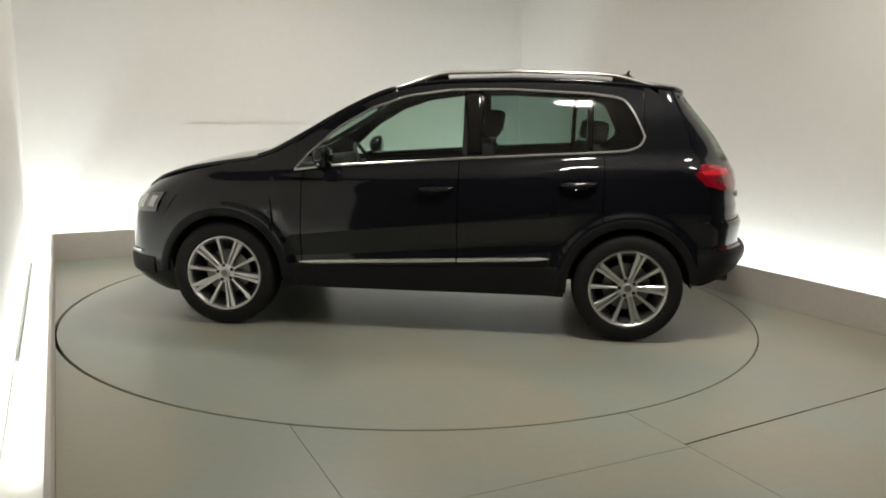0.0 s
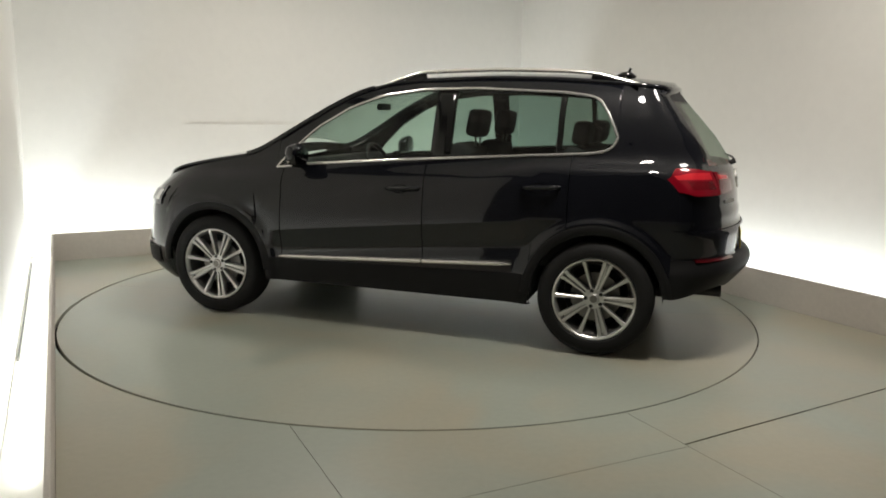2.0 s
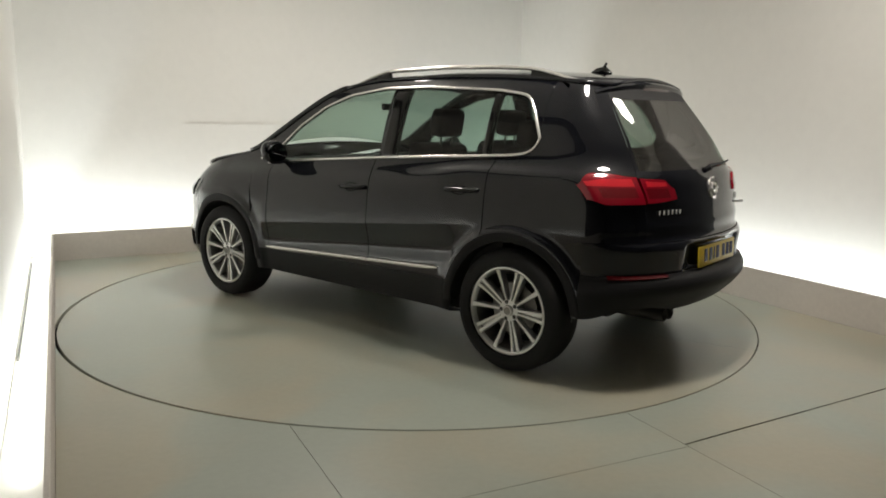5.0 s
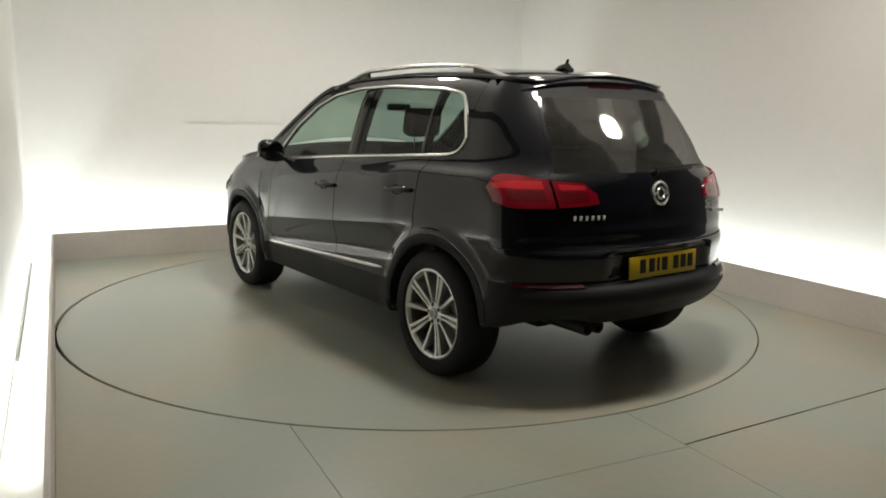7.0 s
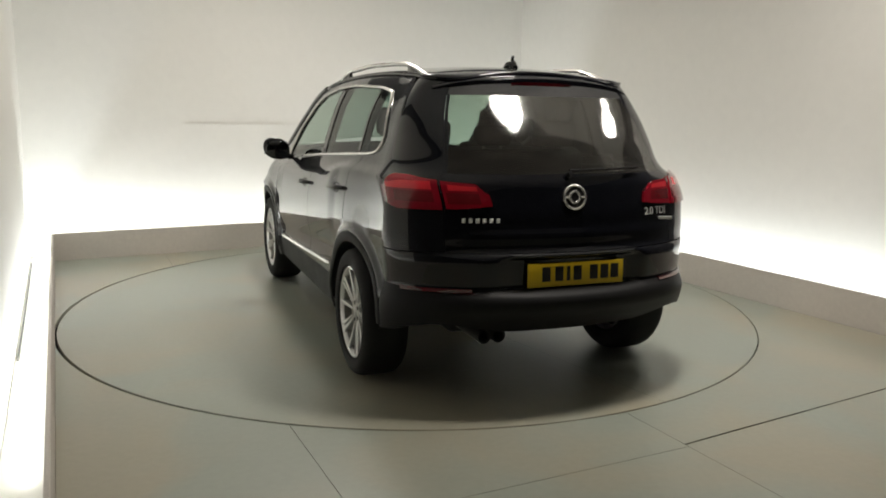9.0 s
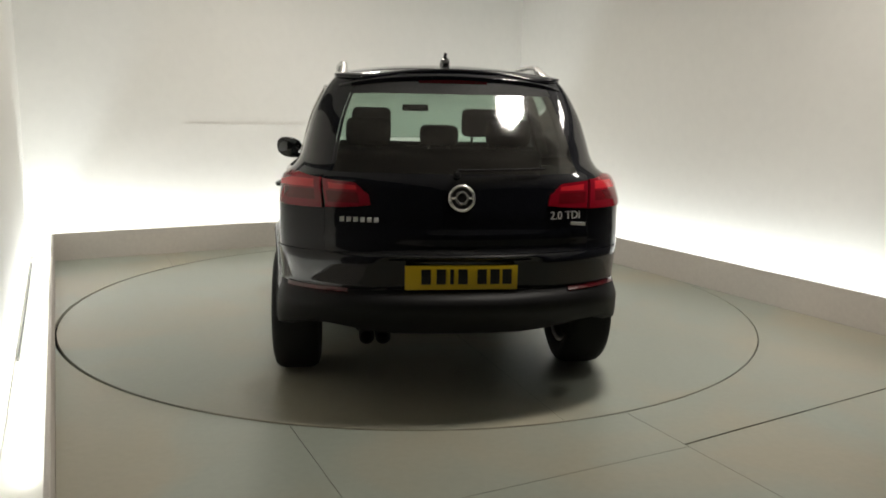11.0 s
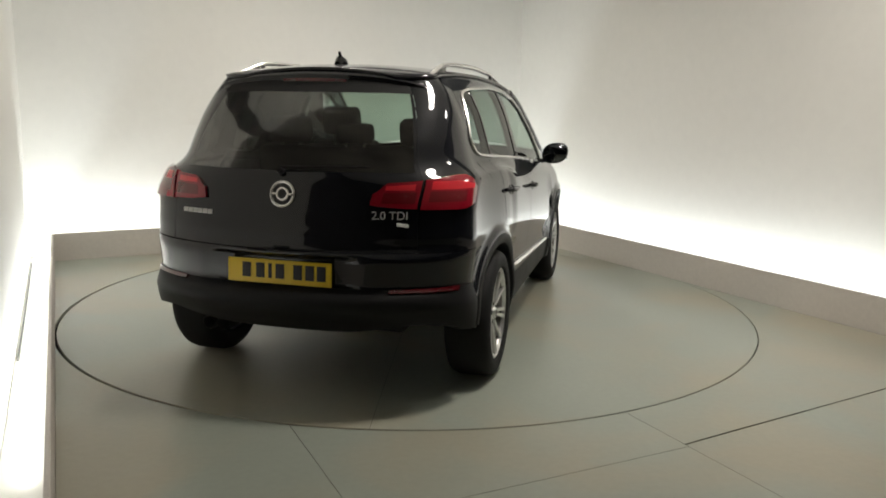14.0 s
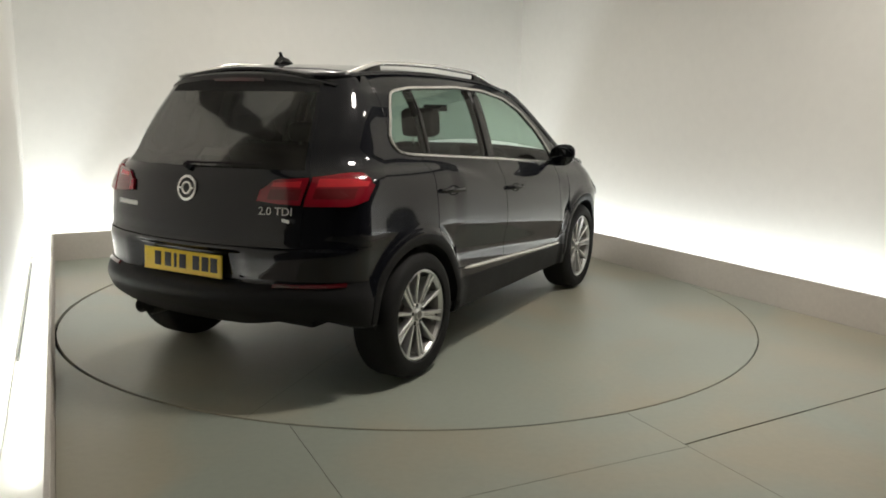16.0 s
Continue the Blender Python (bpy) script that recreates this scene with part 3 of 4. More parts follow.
def build_tail(car):
    def arch_low(phi):
        f = min(phi, math.pi - phi)
        return 0.375 + 0.060 * smooth(0.0, 0.7, f) - 0.042 * smooth(0.75, 1.2, f)
    lower = part("rear_bumper", tail_sheet(0.30, 0.604, 22, low=arch_low), PLASTIC, car, "dark grey plastic rear bumper")
    arc = spread(0.02, math.pi - 0.02, 40)
    under = [[tail_point(p, arch_low(p)) for p in arc], [Vector((-1.70 + (tail_point(p, 0.45).x + 1.70) * 0.8, tail_point(p, 0.45).y * 0.93, arch_low(p) - 0.012)) for p in arc], [Vector((-1.70, tail_point(p, 0.45).y * 0.86, 0.37)) for p in arc]]
    part("bumper_underside", sheet(under), PLASTIC, car, "dark grey plastic bumper underside")
    part("bumper_skin", tail_sheet(0.606, 0.772, 24, np_=96), PAINT, car, "glossy black painted bumper top")
    corner_l, corner_r = phi_for(0.632, 1.04), phi_for(-0.632, 1.04)
    gap = 0.004
    for a, b in ((0.0, corner_l - gap), (corner_r + gap, math.pi)):
        part("rear_corner", tail_sheet(0.776, 1.60, 40, a, b, 22), PAINT, car, "glossy black painted rear corner")
    # tailgate: metal below the glass and a frame round it
    gate = part("tailgate", tail_sheet(0.776, 1.135, 24, corner_l, corner_r, 60), PAINT, car, "glossy black painted tailgate")
    part("tailgate_header", tail_sheet(1.502, 1.60, 6, corner_l, corner_r, 40), UNDER, gate)
    ga, gb = corner_l + 0.035, corner_r - 0.035
    for a, b in ((corner_l, ga), (gb, corner_r)):
        part("tailgate_frame", tail_sheet(1.135, 1.502, 14, a, b, 4), PAINT, gate)
    pane = part("rear_window", tail_sheet(1.135, 1.502, 16, ga, gb, 40), REAR_GLASS, gate, "tinted rear window glass")
    pane.visible_shadow = False
    # tail lamps: outer on the corner, inner on the tailgate
    def lamp_band(name, phis, lo, hi, out, mat, parent, label, inset=0.0):
        rows = []
        m = len(phis) - 1
        for i, p in enumerate(phis):
            t = i / m
            a, b = lo(t), hi(t)
            col = [tail_point(p, z, out * (0.15 + 0.85 * smooth(0, 0.22, t)) if name == "tail_lamp" else out) for z in spread(a, b, 8)]
            rows.append([tail_point(p, a, -0.01)] + col + [tail_point(p, b, -0.01)])
        first = [tail_point(phis[0], p.z, -0.01) for p in rows[0]]
        last = [tail_point(phis[-1], p.z, -0.01) for p in rows[-1]]
        return part(name, sheet([first] + rows + [last]), mat, parent, label)
    for s in (1, -1):
        ph = lambda y, s=s: phi_for(s * y, 1.04)
        side_phi = 0.10 if s > 0 else math.pi - 0.10
        outer = [side_phi + (ph(0.640) - side_phi) * k / 20 for k in range(21)]
        lo = lambda t: 0.995 - 0.024 * smooth(0, 0.4, t)
        hi = lambda t: 1.066 + 0.050 * smooth(0, 0.35, t) - 0.016 * smooth(0.5, 1, t)
        lens = lamp_band("tail_lamp", outer, lo, hi, 0.014, RED_LENS, car, "glossy red tail lamp")
        inner_outer = [outer[0] + (outer[-1] - outer[0]) * k / 12 for k in range(2, 12)]
        lamp_band("lamp_reflector", inner_outer, lambda t: 1.058, lambda t: 1.080 + 0.014 * smooth(0, 0.5, t), 0.0148, RED_INNER, lens, "bright red reflector band")
        lamp_band("lamp_insert", inner_outer[2:], lambda t: 1.004, lambda t: 1.050, 0.0146, DEEP_RED, lens, "dark red lamp insert")
        inner = [ph(0.626) + (ph(0.425) - ph(0.626)) * k / 14 for k in range(15)]
        lo2 = lambda t: 0.975 + 0.015 * t * t
        hi2 = lambda t: 1.098 - 0.012 * t - 0.045 * smooth(0.75, 1, t)
        lens = lamp_band("inner_tail_lamp", inner, lo2, hi2, 0.012, RED_LENS, gate, "glossy red tail lamp")
        lamp_band("lamp_reflector", inner[2:12], lambda t: 1.056, lambda t: 1.084 - 0.008 * t, 0.0128, RED_INNER, lens, "bright red reflector band")
        lamp_band("lamp_insert", inner[1:12], lambda t: 0.998, lambda t: 1.048 - 0.004 * t, 0.0126, DEEP_RED, lens, "dark red lamp insert")
        # low reflector strip on the bumper
        a, b = phi_for(s * 0.80, 0.6), phi_for(s * 0.52, 0.6)
        strip = [a + (b - a) * k / 12 for k in range(13)]
        lamp_band("bumper_reflector", strip, lambda t: 0.590, lambda t: 0.612 - 0.006 * t, 0.008, DARK_RED, car, "narrow red reflector strip")
    # round badge on the tailgate, as plain shapes
    z = 1.028
    base = tail_point(math.pi / 2, z, 0.004)
    tilt = Matrix.Translation(base) @ Matrix.Rotation(radians(-90 + 10), 4, "Y")
    badge = part("badge", lathe([(0.047, -0.004), (0.050, 0.004), (0.057, 0.007), (0.063, 0.003), (0.064, -0.009)], tilt, 40), CHROME, gate, "round chrome badge")
    part("badge_disc", lathe([(0.05, 0.001), (0.0, 0.003)], tilt, 32), INK, badge)
    part("badge_ring", lathe([(0.020, 0.002), (0.023, 0.007), (0.031, 0.007), (0.034, 0.002)], tilt, 32), CHROME, badge)
    for y0, y1 in ((-0.048, -0.032), (0.032, 0.048)):
        part("badge_bar", tube([tilt @ Vector((0, y0, 0.005)), tilt @ Vector((0, y1, 0.005))], 0.006, n=6), CHROME, badge)
    # lettering: an unreadable word as bars, and the engine size
    for k in range(6):
        y = 0.545 - 0.031 * k
        p = tail_point(phi_for(y, 0.93), 0.925, 0.004)
        part("model_letter", box(bmesh.new(), (0.006, 0.022, 0.022), Matrix.Translation(p) @ Matrix.Rotation(radians(20), 4, "Z"), 0.002), LETTER, gate, "small chrome letter bar")
    text = bpy.data.curves.new("engine_badge", "FONT")
    text.body, text.size, text.extrude, text.align_x = "2.0 TDI", 0.052, 0.003, "LEFT"
    holder = bpy.data.objects.new("engine_badge", text)
    scene.collection.objects.link(holder)
    bpy.context.view_layer.update()
    mesh = bpy.data.meshes.new_from_object(holder.evaluated_get(bpy.context.evaluated_depsgraph_get()))
    bpy.data.objects.remove(holder)
    bm = bmesh.new()
    bm.from_mesh(mesh)
    # the letters lie on the curved tailgate and read from behind the car
    for v in bm.verts:
        ty, tz = -0.425 - v.co.x, 0.928 + v.co.y
        v.co = tail_point(phi_for(ty, tz), tz, 0.003 + max(v.co.z, 0))
    part("engine_badge", bm, LETTER, gate, "small chrome engine size lettering", smooth=False)
    p = tail_point(phi_for(-0.545, 0.90), 0.905, 0.004)
    part("trim_badge", box(bmesh.new(), (0.006, 0.12, 0.016), Matrix.Translation(p) @ Matrix.Rotation(radians(-24), 4, "Z"), 0.002), LETTER, gate, "small chrome badge bar")
    # number plate
    px = TAIL_X(0.66) + PLATE_IN - 0.012
    m = Matrix.Translation((px, 0, 0.668)) @ Matrix.Rotation(radians(3), 4, "Y")
    plate = part("number_plate", box(bmesh.new(), (0.008, 0.524, 0.113), m, 0.003), PLATE, car, "yellow number plate with plain dark bars")
    for k, y in enumerate((0.155, 0.085, 0.035, -0.015, -0.105, -0.165, -0.222)):
        part("plate_bar", box(bmesh.new(), (0.004, 0.018 if k == 2 else 0.044, 0.070), m @ Matrix.Translation((-0.004, y + 0.01, 0.004)), 0.001), INK, plate)
    # wiper
    pts = [tail_point(phi_for(y, z_), z_, 0.022) for y, z_ in zip(spread(0.02, -0.40, 10), spread(1.142, 1.150, 10))]
    wiper = part("rear_wiper", tube(pts, [0.008] + [0.006] * 9 + [0.004], n=8), PLASTIC, gate, "black rear window wiper")
    p = tail_point(phi_for(0.02, 1.13), 1.130, 0.0)
    part("wiper_pivot", lathe([(0.0, 0.030), (0.012, 0.029), (0.015, 0.02), (0.017, -0.01)], Matrix.Translation(p) @ Matrix.Rotation(radians(-68), 4, "Y"), 20), PLASTIC, wiper)
    # roof spoiler with the high brake lamp
    rows = []
    for k in range(33):
        y = -0.56 + 1.12 * k / 32
        u = abs(y) / 0.56
        bow = 0.045 * u ** 2 + 0.035 * u ** 7
        fold = 0.03 * u ** 8
        top = 1.652 - 0.038 * u ** 2 - 0.020 * u ** 6
        low = 1.516 - 0.014 * u ** 2
        rows.append([Vector((-1.35, y, top - 0.012)), Vector((-1.43, y, top - 0.006)), Vector((-1.53 + fold, y, top - 0.016)), Vector((-1.63 + bow, y, top - 0.040)), Vector((-1.675 + bow, y, top - 0.054)), Vector((-1.682 + bow, y, top - 0.062)), Vector((-1.676 + bow, y, low)), Vector((-1.66 + bow, y, low - 0.006)), Vector((-1.60 + fold, y, low)), Vector((-1.44, y, min(low, top - 0.09)))])
    bm = sheet(rows)
    bm.faces.new([v for v in bm.verts][0:10])
    bm.faces.new([v for v in bm.verts][-10:])
    bmesh.ops.recalc_face_normals(bm, faces=bm.faces)
    spoiler = part("roof_spoiler", bm, PAINT, car, "glossy black roof edge spoiler")
    bm = bmesh.new()
    rows = [[Vector((-1.650 + 0.05 * (y / 0.6) ** 2, y, 1.552 - 0.065 * (y / 0.6) ** 2)), Vector((-1.684 + 0.05 * (y / 0.6) ** 2, y, 1.551 - 0.065 * (y / 0.6) ** 2)), Vector((-1.687 + 0.05 * (y / 0.6) ** 2, y, 1.572 - 0.065 * (y / 0.6) ** 2))] for y in spread(-0.17, 0.17, 10)]
    part("high_brake_lamp", sheet(rows), DARK_RED, spoiler, "narrow dark red brake lamp")


def build_top(car):
    # bonnet, windscreen and roof are carried across from side to side
    def across(x, edge, crown, n=16):
        return [Vector((x if not callable(x) else x(t), edge.y * (1 - 2 * t), edge.z + crown * (1 - (1 - 2 * t) ** 2))) for t in [i / n for i in range(n + 1)]]
    rows = []
    for x in spread(-1.64, -1.46, 12) + spread(-1.45, 0.20, 28):
        e = side_point(x, SIDE_TOP(x), 1)
        if x < turn_x(e.z):
            e.y = tail_at(x, e.z)
        rows.append(across(x, e, 0.034 + 0.012 * smooth(0.2, -0.6, x)))
    thicken(part("roof", sheet(rows, flip=True), PAINT, car, "glossy black painted roof"), 0.02)
    rows = []
    for x in spread(0.205, 1.085, 22):
        e = side_point(x, SIDE_TOP(x), 1)
        f = smooth(0.2, 0.6, x)
        c = 0.036 + 0.06 * f
        rows.append([Vector((x, e.y * (1 - 2 * t) * 0.96, e.z + c * (1 - ((1 - 2 * t) * 0.96) ** 2))) for t in [i / 20 for i in range(21)]])
    pane = part("windscreen", sheet(rows, flip=True), SIDE_GLASS, car, "clear curved windscreen glass")
    pane.visible_shadow = False
    for s in (1, -1):
        rows = []
        for x in spread(0.205, 1.085, 22):
            e = side_point(x, SIDE_TOP(x), s)
            c = 0.036 + 0.06 * smooth(0.2, 0.6, x)
            rows.append([Vector((x, e.y * k, e.z + c * (1 - k * k))) for k in (1.0, 0.985, 0.955)])
        thicken(part("screen_pillar", sheet(rows, flip=s > 0), PAINT, car), 0.03)
    rows = []
    for x in spread(1.06, XA, 8):
        e = side_point(x, SIDE_TOP(x), 1)
        rows.append(across(x, e, 0.045))
    for k in range(1, 25):
        phi = math.pi / 2 * k / 24
        z = 0.95
        for _ in range(12):
            z = 0.5 * z + 0.5 * SIDE_TOP(nose_point(phi, min(z, 0.92)).x)
        e = nose_point(phi, z)
        e.z = SIDE_TOP(e.x)
        rows.append(across(e.x, e, 0.045 * math.cos(phi)))
    thicken(part("bonnet", sheet(rows, flip=True), PAINT, car, "glossy black painted bonnet"), 0.015)
    # nose
    rows = []
    for k in range(-36, 37):
        phi = math.pi / 2 + math.pi / 2 * k / 36
        z = 0.95
        for _ in range(12):
            z = 0.5 * z + 0.5 * SIDE_TOP(nose_point(phi, min(z, 0.92)).x)
        x = nose_point(phi, 0.6).x
        lo = max(0.20, sill(x) if x < AXLE_F + ARCH_R else 0.0)
        rows.append([nose_point(phi, q) for q in spread(lo, z, 22)])
    part("front_bumper", sheet(rows, flip=True), PAINT, car, "glossy black painted nose and bumper")
    for s in (1, -1):
        def n_out(phi, z, out):
            p = nose_point(phi, z)
            q = Vector((p.x - XA, p.y * 0.9, 0)).normalized()
            return p + q * out
        phis = [(0.46 + 0.55 * k / 12) if s > 0 else math.pi - (0.46 + 0.55 * k / 12) for k in range(13)]
        rows = []
        for i, p in enumerate(phis):
            t = i / 12
            a, b = 0.735 - 0.02 * t, 0.865 - 0.035 * t
            rows.append([n_out(p, a, -0.01)] + [n_out(p, z, 0.010) for z in spread(a, b, 6)] + [n_out(p, b, -0.01)])
        lens = part("headlamp", sheet(rows, flip=s > 0), CLEAR_LENS, car, "clear headlamp with bright chrome inside")
        for c0, c1, lo_, hi_ in ((1, 3, 0.765, 0.835), (5, 8, 0.752, 0.835), (9, 11, 0.745, 0.815)):
            part("lamp_reflector", sheet([[n_out(p, z, 0.0125) for z in spread(lo_, hi_, 3)] for p in phis[c0:c1 + 1]], flip=s > 0), ALLOY, lens, "bright reflector in the headlamp")
        part("fog_lamp_trim", sheet([[n_out(p, z, 0.012) for z in spread(0.452, 0.466, 2)] for p in phis[4:11]], flip=s > 0), CHROME, car, "thin chrome fog lamp trim")
        rows = [[n_out(p, z, 0.008) for z in spread(0.31, 0.43, 4)] for p in phis]
        part("fog_lamp_grille", sheet(rows, flip=s > 0), PLASTIC, car, "dark plastic lower grille")
    # roof rails
    for s in (1, -1):
        xs = spread(0.21, -1.52, 36)
        def rail(x):
            t = (0.21 - x) / 1.73
            h = 0.052 * smooth(0, 0.2, t) * smooth(1, 0.78, t)
            return Vector((x, s * (side_y(x, min(SIDE_TOP(x), 1.60)) - 0.045 + 0.005), SIDE_TOP(x) + 0.012 + h))
        ob = part("roof_rail", tube([rail(x) for x in xs], [0.008] + [0.017] * 35 + [0.008], n=10, flat=0.75), CHROME, car, "satin silver roof rail")
        for x0, x1 in ((0.02, -0.13), (-1.17, -1.32)):
            a, b = rail(x0), rail(x1)
            bm = bmesh.new()
            box(bm, (abs(x0 - x1), 0.022, 0.055), Matrix.Translation((a + b) / 2 - Vector((0, 0, 0.034))) @ Matrix.Rotation(math.atan2(b.z - a.z, x0 - x1), 4, "Y"), 0.006)
            part("rail_foot", bm, TRIM_BLACK, ob, "black rail foot")
    # aerial fin with a short mast
    bm = tube([(-1.26, 0, 1.655), (-1.30, 0, 1.672), (-1.345, 0, 1.680), (-1.38, 0, 1.655)], [0.018, 0.024, 0.024, 0.018], n=12)
    aerial = part("aerial", bm, TRIM_BLACK, car, "black roof aerial")
    part("mast", tube([(-1.325, 0, 1.675), (-1.352, 0, 1.722)], [0.011, 0.008], n=8), TRIM_BLACK, aerial)


def build_fittings(car, made):
    for s in (1, -1):
        # door handles
        for name, x0, z0 in (("front_door", -0.085, 0.935), ("rear_door", -0.965, 0.985)):
            door = made[name, s]
            pts = []
            for k in range(13):
                t = k / 12
                x = x0 + 0.11 - 0.22 * t
                lift = 0.034 * math.sin(math.pi * t) ** 0.35 if 0 < t < 1 else 0.0
                pts.append(side_point(x, z0 + 0.01 * t, s) + Vector((0, s * (0.002 + lift), 0)))
            part("door_handle", tube(pts, [0.010] + [0.015] * 11 + [0.010], n=10, flat=0.9), PAINT, door, "black painted door handle")
            rows = [[side_point(x0 + 0.02 + 0.055 * math.cos(a) * r, z0 + 0.028 * math.sin(a) * r, s) + Vector((0, s * (0.003 if r == 1 else -0.004), 0)) for r in (1, 0.6, 0.05)] for a in spread(0, 2 * math.pi, 20)]
            part("handle_recess", sheet(rows, flip=s > 0), TRIM_BLACK, door)
        # mirror
        base = Vector((0.60, s * 0.955, 1.120))
        bm = bmesh.new()
        bmesh.ops.create_uvsphere(bm, u_segments=24, v_segments=16, radius=1)
        for v in bm.verts:
            x, y, z = v.co
            flatten = 0.30 if x < 0 else 1.0
            v.co = Vector((base.x + 0.085 * x * flatten, base.y + 0.098 * math.copysign(abs(y) ** 0.8, y), base.z + 0.015 * y * s + 0.078 * math.copysign(abs(z) ** 0.85, z)))
        mirror = part("wing_mirror", bm, PAINT, made["front_door", s], "glossy black wing mirror")
        bm = lathe([(0.0, 0.002), (0.9, 0.0), (1.0, -0.004)], Matrix.Translation(base + Vector((-0.0275, 0, 0))) @ Matrix.Diagonal((1, 0.084, 0.062, 1)) @ Matrix.Rotation(radians(-90), 4, "Y"), 28)
        part("mirror_glass", bm, MIRROR, mirror, "mirror glass")
        part("mirror_trim", tube([base + Vector((0.07, -s * 0.05, -0.055)), base + Vector((0.06, s * 0.03, -0.052)), base + Vector((0.03, s * 0.09, -0.035))], [0.010, 0.013, 0.008], n=8, flat=0.7), CHROME, mirror, "bright trim under the mirror")
        part("mirror_foot", tube([(0.66, s * 0.80, 1.055), (0.63, s * 0.86, 1.06), (0.61, s * 0.93, 1.075)], [0.035, 0.03, 0.028], n=10, flat=0.6), TRIM_BLACK, mirror)
    # exhaust pipes under the left end of the bumper
    for y in (0.355, 0.432):
        ob = part("exhaust_pipe", lathe([(0.030, 0.0), (0.033, 0.004), (0.036, 0.0), (0.036, -0.34), (0.03, -0.34), (0.030, 0.0)], Matrix.Translation((-2.01, y, 0.364)) @ Matrix.Rotation(radians(-90), 4, "Y"), 24), DULL, car, "dull dark steel exhaust pipe")
    # underbody and axle
    bm = bmesh.new()
    box(bm, (1.75, 1.50, 0.10), Matrix.Translation((0, 0, 0.30)), 0.02)
    box(bm, (0.9, 0.96, 0.12), Matrix.Translation((1.30, 0, 0.31)), 0.02)
    box(bm, (0.8, 0.96, 0.14), Matrix.Translation((-1.30, 0, 0.37)), 0.02)
    box(bm, (0.26, 0.80, 0.12), Matrix.Translation((-1.76, 0.0, 0.43)), 0.04)
    part("underbody", bm, UNDER, car, "dark underbody panels")
    for ax in (AXLE_R, AXLE_F):
        part("axle_beam", tube([(ax, -0.72, HUB_Z - 0.03), (ax, 0.72, HUB_Z - 0.03)], 0.035), PLASTIC, car)
    bm = bmesh.new()
    box(bm, (0.02, 1.36, 0.55), Matrix.Translation((1.12, 0, 0.75)), 0.004)
    part("bulkhead", bm, PLASTIC, car)


def build_wheel(car):
    """One wheel, its outer face towards +y, hub at the origin."""
    wheel = new("wheel")
    wheel.parent = car
    tagged(wheel, "black tyre on a silver ten-spoke alloy rim")
    m = Matrix.Rotation(radians(-90), 4, "X")          # local z of the lathe becomes +y
    w, R = 0.115, TYRE_R
    prof = [(0.232, -w + 0.01), (0.250, -w + 0.002), (0.29, -w - 0.008), (0.322, -w + 0.004), (0.336, -w + 0.022), (0.3435, -w + 0.05), (R, -0.03), (R, 0.03), (0.3435, w - 0.05), (0.336, w - 0.022), (0.322, w - 0.004), (0.29, w + 0.007), (0.256, w + 0.001), (0.2475, w - 0.012), (0.244, w - 0.03)]
    bm = lathe(prof, m, 72)
    part("tyre", bm, RUBBER, wheel, "black rubber tyre")
    rim_prof = [(0.226, -0.10), (0.21, -0.09), (0.205, 0.02), (0.222, 0.080), (0.231, 0.101), (0.238, 0.106), (0.246, 0.104), (0.248, 0.096), (0.243, 0.09)]
    bm = lathe(rim_prof, m, 72)
    rim = part("rim", bm, ALLOY, wheel, "silver alloy rim")
    part("rim_barrel", lathe([(0.203, -0.09), (0.198, 0.03), (0.216, 0.088)], m, 48), STEEL, rim)
    # five pairs of straight spokes and five wider ones between
    for k in range(10):
        a = 2 * math.pi * k / 10 + math.pi / 2
        turn = Matrix.Rotation(a, 4, "Z")
        wide = 0.012 if k % 2 else 0.029
        groove = 0.0 if k % 2 else 0.022
        rows = []
        for r, half, top, deep in ((0.045, 0.60, 0.080, 0.03), (0.08, 0.62, 0.084, 0.035), (0.15, 0.82, 0.090, 0.045), (0.21, 1.0, 0.098, 0.05), (0.232, 1.25, 0.101, 0.04)):
            h = wide * half
            ring = [(r, -h, top - deep), (r, -h, top - 0.004), (r, -h + 0.004, top), (r, -h * 0.30, top), (r, -h * 0.14, top - groove), (r, h * 0.14, top - groove), (r, h * 0.30, top), (r, h - 0.004, top), (r, h, top - 0.004), (r, h, top - deep)]
            rows.append([m @ (turn @ Vector(p)) for p in ring])
        part("spoke", sheet(rows), ALLOY, rim)
    hub = part("hub_cap", lathe([(0.0, 0.096), (0.026, 0.095), (0.031, 0.090), (0.033, 0.082), (0.060, 0.080), (0.068, 0.068), (0.07, 0.03)], m, 32), ALLOY, rim, "silver hub cap")
    part("hub_ring", lathe([(0.0, 0.0965), (0.022, 0.0965)], m, 24), STEEL, hub)
    for k in range(5):
        a = 2 * math.pi * (k + 0.5) / 5 + math.pi / 2
        part("wheel_bolt", lathe([(0.0, 0.0835), (0.0115, 0.083), (0.012, 0.078)], m @ Matrix.Translation((0.049 * math.cos(a), 0.049 * math.sin(a), 0)), 10), INK, hub)
    part("brake_disc", lathe([(0.05, 0.02), (0.148, 0.02), (0.15, 0.015), (0.15, -0.005), (0.05, -0.005)], m, 48), STEEL, wheel, "steel brake disc")
    part("wheel_back", lathe([(0.0, -0.05), (0.200, -0.05)], m, 40), PLASTIC, wheel)
    return wheel


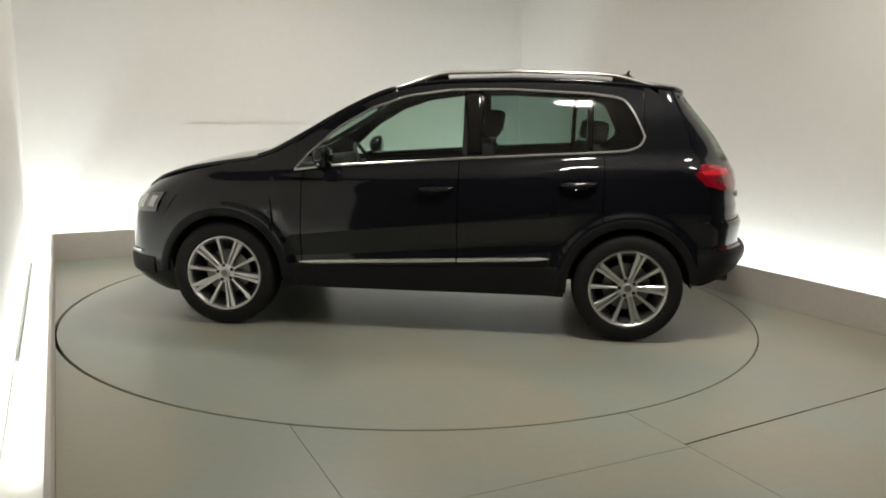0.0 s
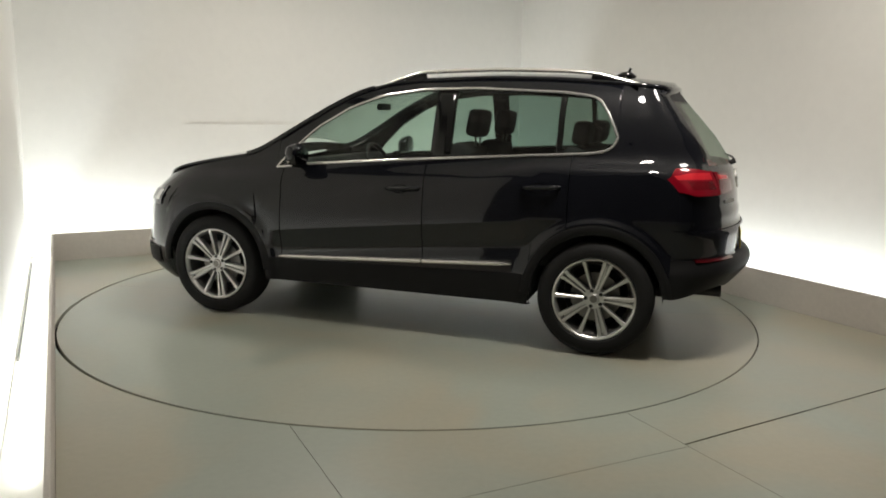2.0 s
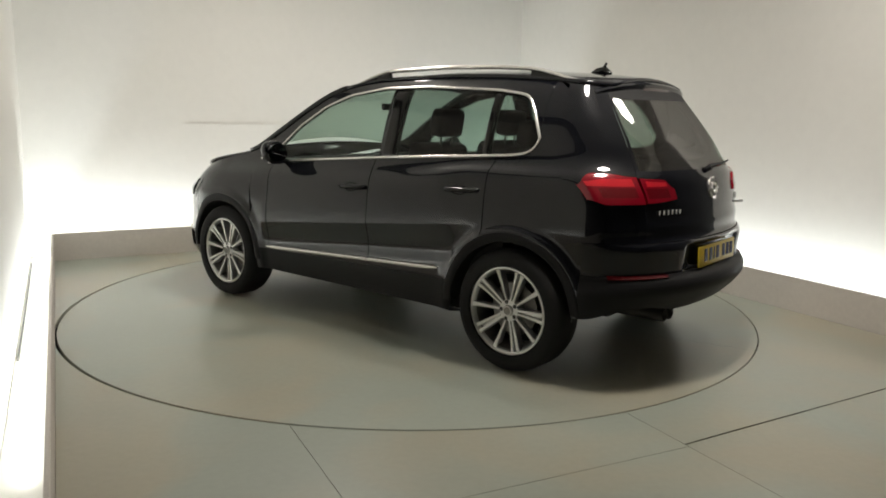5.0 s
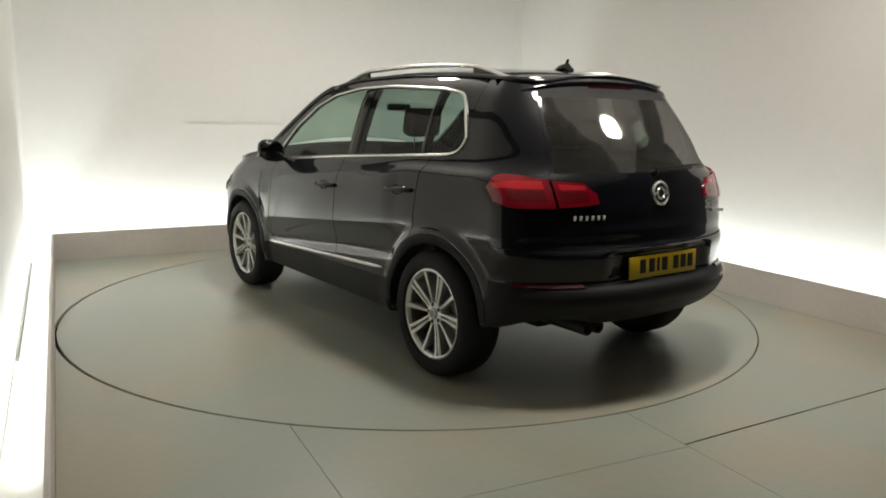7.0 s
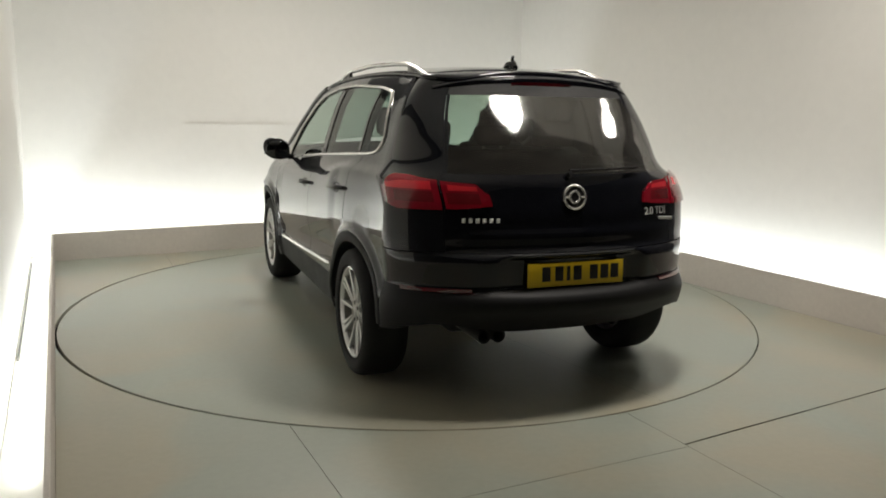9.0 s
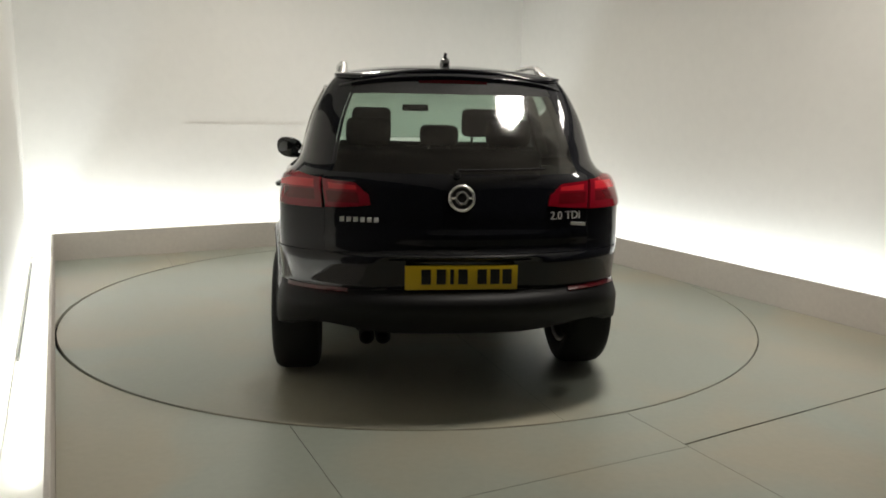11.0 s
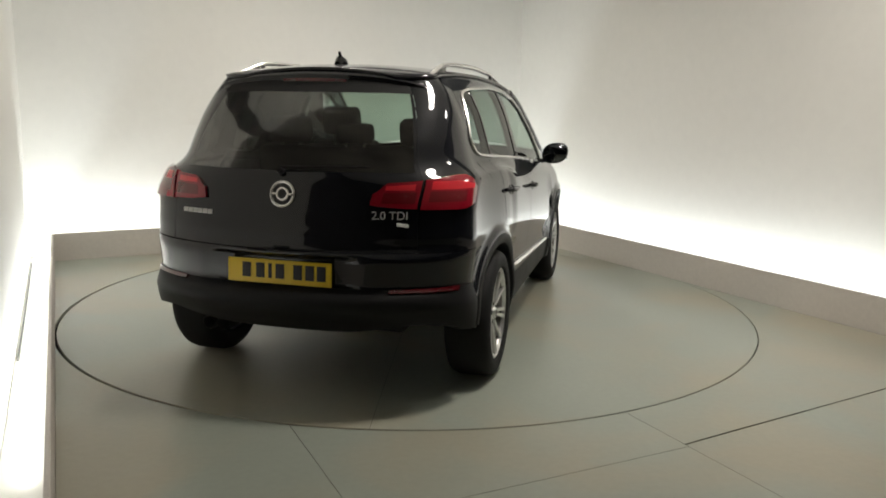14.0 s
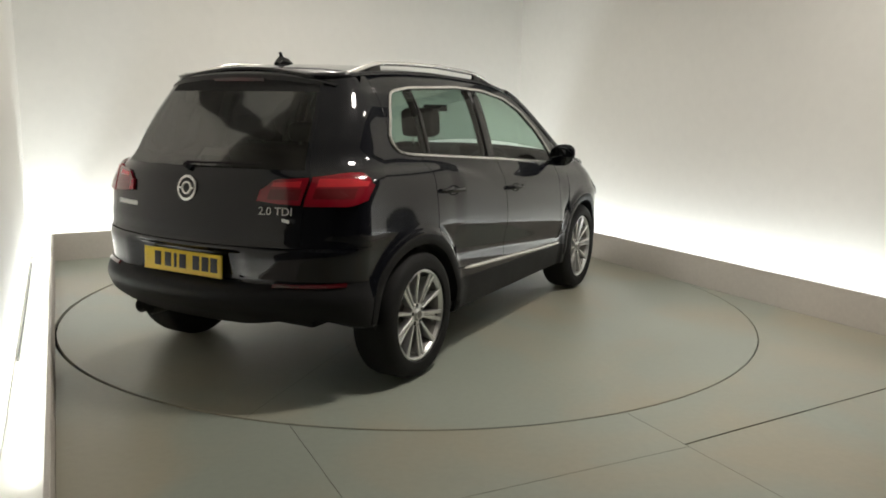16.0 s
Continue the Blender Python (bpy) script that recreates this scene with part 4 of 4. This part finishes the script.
def build_cabin(car):
    bm = bmesh.new()
    box(bm, (2.5, 1.30, 0.04), Matrix.Translation((-0.40, 0, 0.38)), 0.01)
    part("cabin_floor", bm, CLOTH, car, "dark carpet floor")

    def seat(x, y, width=0.50, rest=1):
        ob = part("front_seat" if rest == 1 else "rear_seat", box(bmesh.new(), (0.50, width, 0.20), Matrix.Translation((x, y, 0.60)) @ Matrix.Rotation(radians(-8), 4, "Y"), 0.05, 3), CLOTH, car, "dark cloth car seat")
        back = part("seat_back", box(bmesh.new(), (0.15, width * 0.96, 0.64), Matrix.Translation((x - 0.31, y, 0.90)) @ Matrix.Rotation(radians(-14), 4, "Y"), 0.06, 3), CLOTH, ob)
        return ob

    def headrest(x, y, z, parent, w=0.25, h=0.18):
        part("headrest", box(bmesh.new(), (0.11, w, h), Matrix.Translation((x, y, z)) @ Matrix.Rotation(radians(-10), 4, "Y"), 0.045, 3), CLOTH, parent)
        for d in (-0.055, 0.055):
            part("headrest_post", tube([(x + 0.01, y + d, z - 0.16), (x, y + d, z - 0.05)], 0.007, n=6), STEEL, parent)
    for y in (0.36, -0.36):
        s = seat(0.02, y)
        headrest(-0.42, y, 1.345, s)
    s = seat(-0.72, 0.0, 1.26, 2)
    for y in (0.40, -0.40):
        headrest(-1.12, y, 1.30, s, 0.25, 0.15)
    headrest(-1.12, 0.0, 1.285, s, 0.22, 0.11)
    dash = part("dashboard", box(bmesh.new(), (0.42, 1.42, 0.26), Matrix.Translation((0.90, 0, 0.93)) @ Matrix.Rotation(radians(6), 4, "Y"), 0.08, 3), PLASTIC, car, "dark dashboard")
    m = Matrix.Translation((0.60, -0.36, 0.98)) @ Matrix.Rotation(radians(-64), 4, "Y")
    ring = [m @ Vector((0.185 * math.cos(a), 0.185 * math.sin(a), 0)) for a in spread(0, 2 * math.pi, 32)]
    wheel = part("steering_wheel", tube(ring, 0.016, n=8, up=m.to_3x3() @ Vector((0, 0, 1))), PLASTIC, dash, "dark steering wheel")
    bm = tube([m @ Vector((0, -0.18, 0)), m @ Vector((0, 0.18, 0))], 0.022, n=8)
    lathe([(0.0, 0.02), (0.06, 0.015), (0.07, -0.03)], m, 20, bm)
    part("steering_hub", bm, PLASTIC, wheel)
    part("inner_mirror", box(bmesh.new(), (0.03, 0.20, 0.05), Matrix.Translation((0.42, 0, 1.44)), 0.012), PLASTIC, car, "inside mirror")
    part("parcel_shelf", box(bmesh.new(), (0.55, 1.16, 0.03), Matrix.Translation((-1.52, 0, 1.02)), 0.008), CLOTH, car, "dark load cover")
    for s in (1, -1):
        part("door_card", box(bmesh.new(), (2.0, 0.04, 0.60), Matrix.Translation((-0.20, s * 0.785, 0.76)) @ Matrix.Rotation(radians(3.3), 4, "Y"), 0.01), PLASTIC, car, "dark door lining")
    part("head_lining", box(bmesh.new(), (1.6, 1.0, 0.02), Matrix.Translation((-0.75, 0, 1.575)), 0.006), CLOTH, car, "dark head lining")


def build_car():
    car = tagged(new("car"), "glossy black five-door off-road car with chrome trim on a turntable", "car")
    made = build_body(car)
    build_tail(car)
    build_top(car)
    build_fittings(car, made)
    build_cabin(car)
    wheel = build_wheel(car)
    spots = [(AXLE_F, TRACK, 0, 10), (AXLE_R, TRACK, 0, 17), (AXLE_F, -TRACK, 180, 20), (AXLE_R, -TRACK, 180, 5)]
    for i, (x, y, turn, spin) in enumerate(spots):
        m = pose(x, y, TYRE_R + 0.001, 0, 0, turn) @ pose(0, 0, 0, 0, spin, 0)
        if i == 0:
            wheel.matrix_basis = m
        else:
            copy_thing(wheel, m)
    return car


car = build_car()


# ---- movement: the table turns, the car on it ----
def heading(t):
    """The car's heading in degrees at t seconds."""
    u = (t - 8) / 8
    return ((((0.375 * u + 0.236) * u + 0.633) * u - 0.99) * u - 57.601) * u + 116.803


def motions():
    spot = Vector((-0.162, -0.019, 0.0))
    times = [0.5 * k for k in range(33)]
    walk(car, [(t, pose(0, 0, 0, 0, 0, heading(t)) @ Matrix.Translation(spot)) for t in times])
    walk(turntable, [(t, pose(0, 0, 0, 0, 0, heading(t) + 12)) for t in times])


motions()
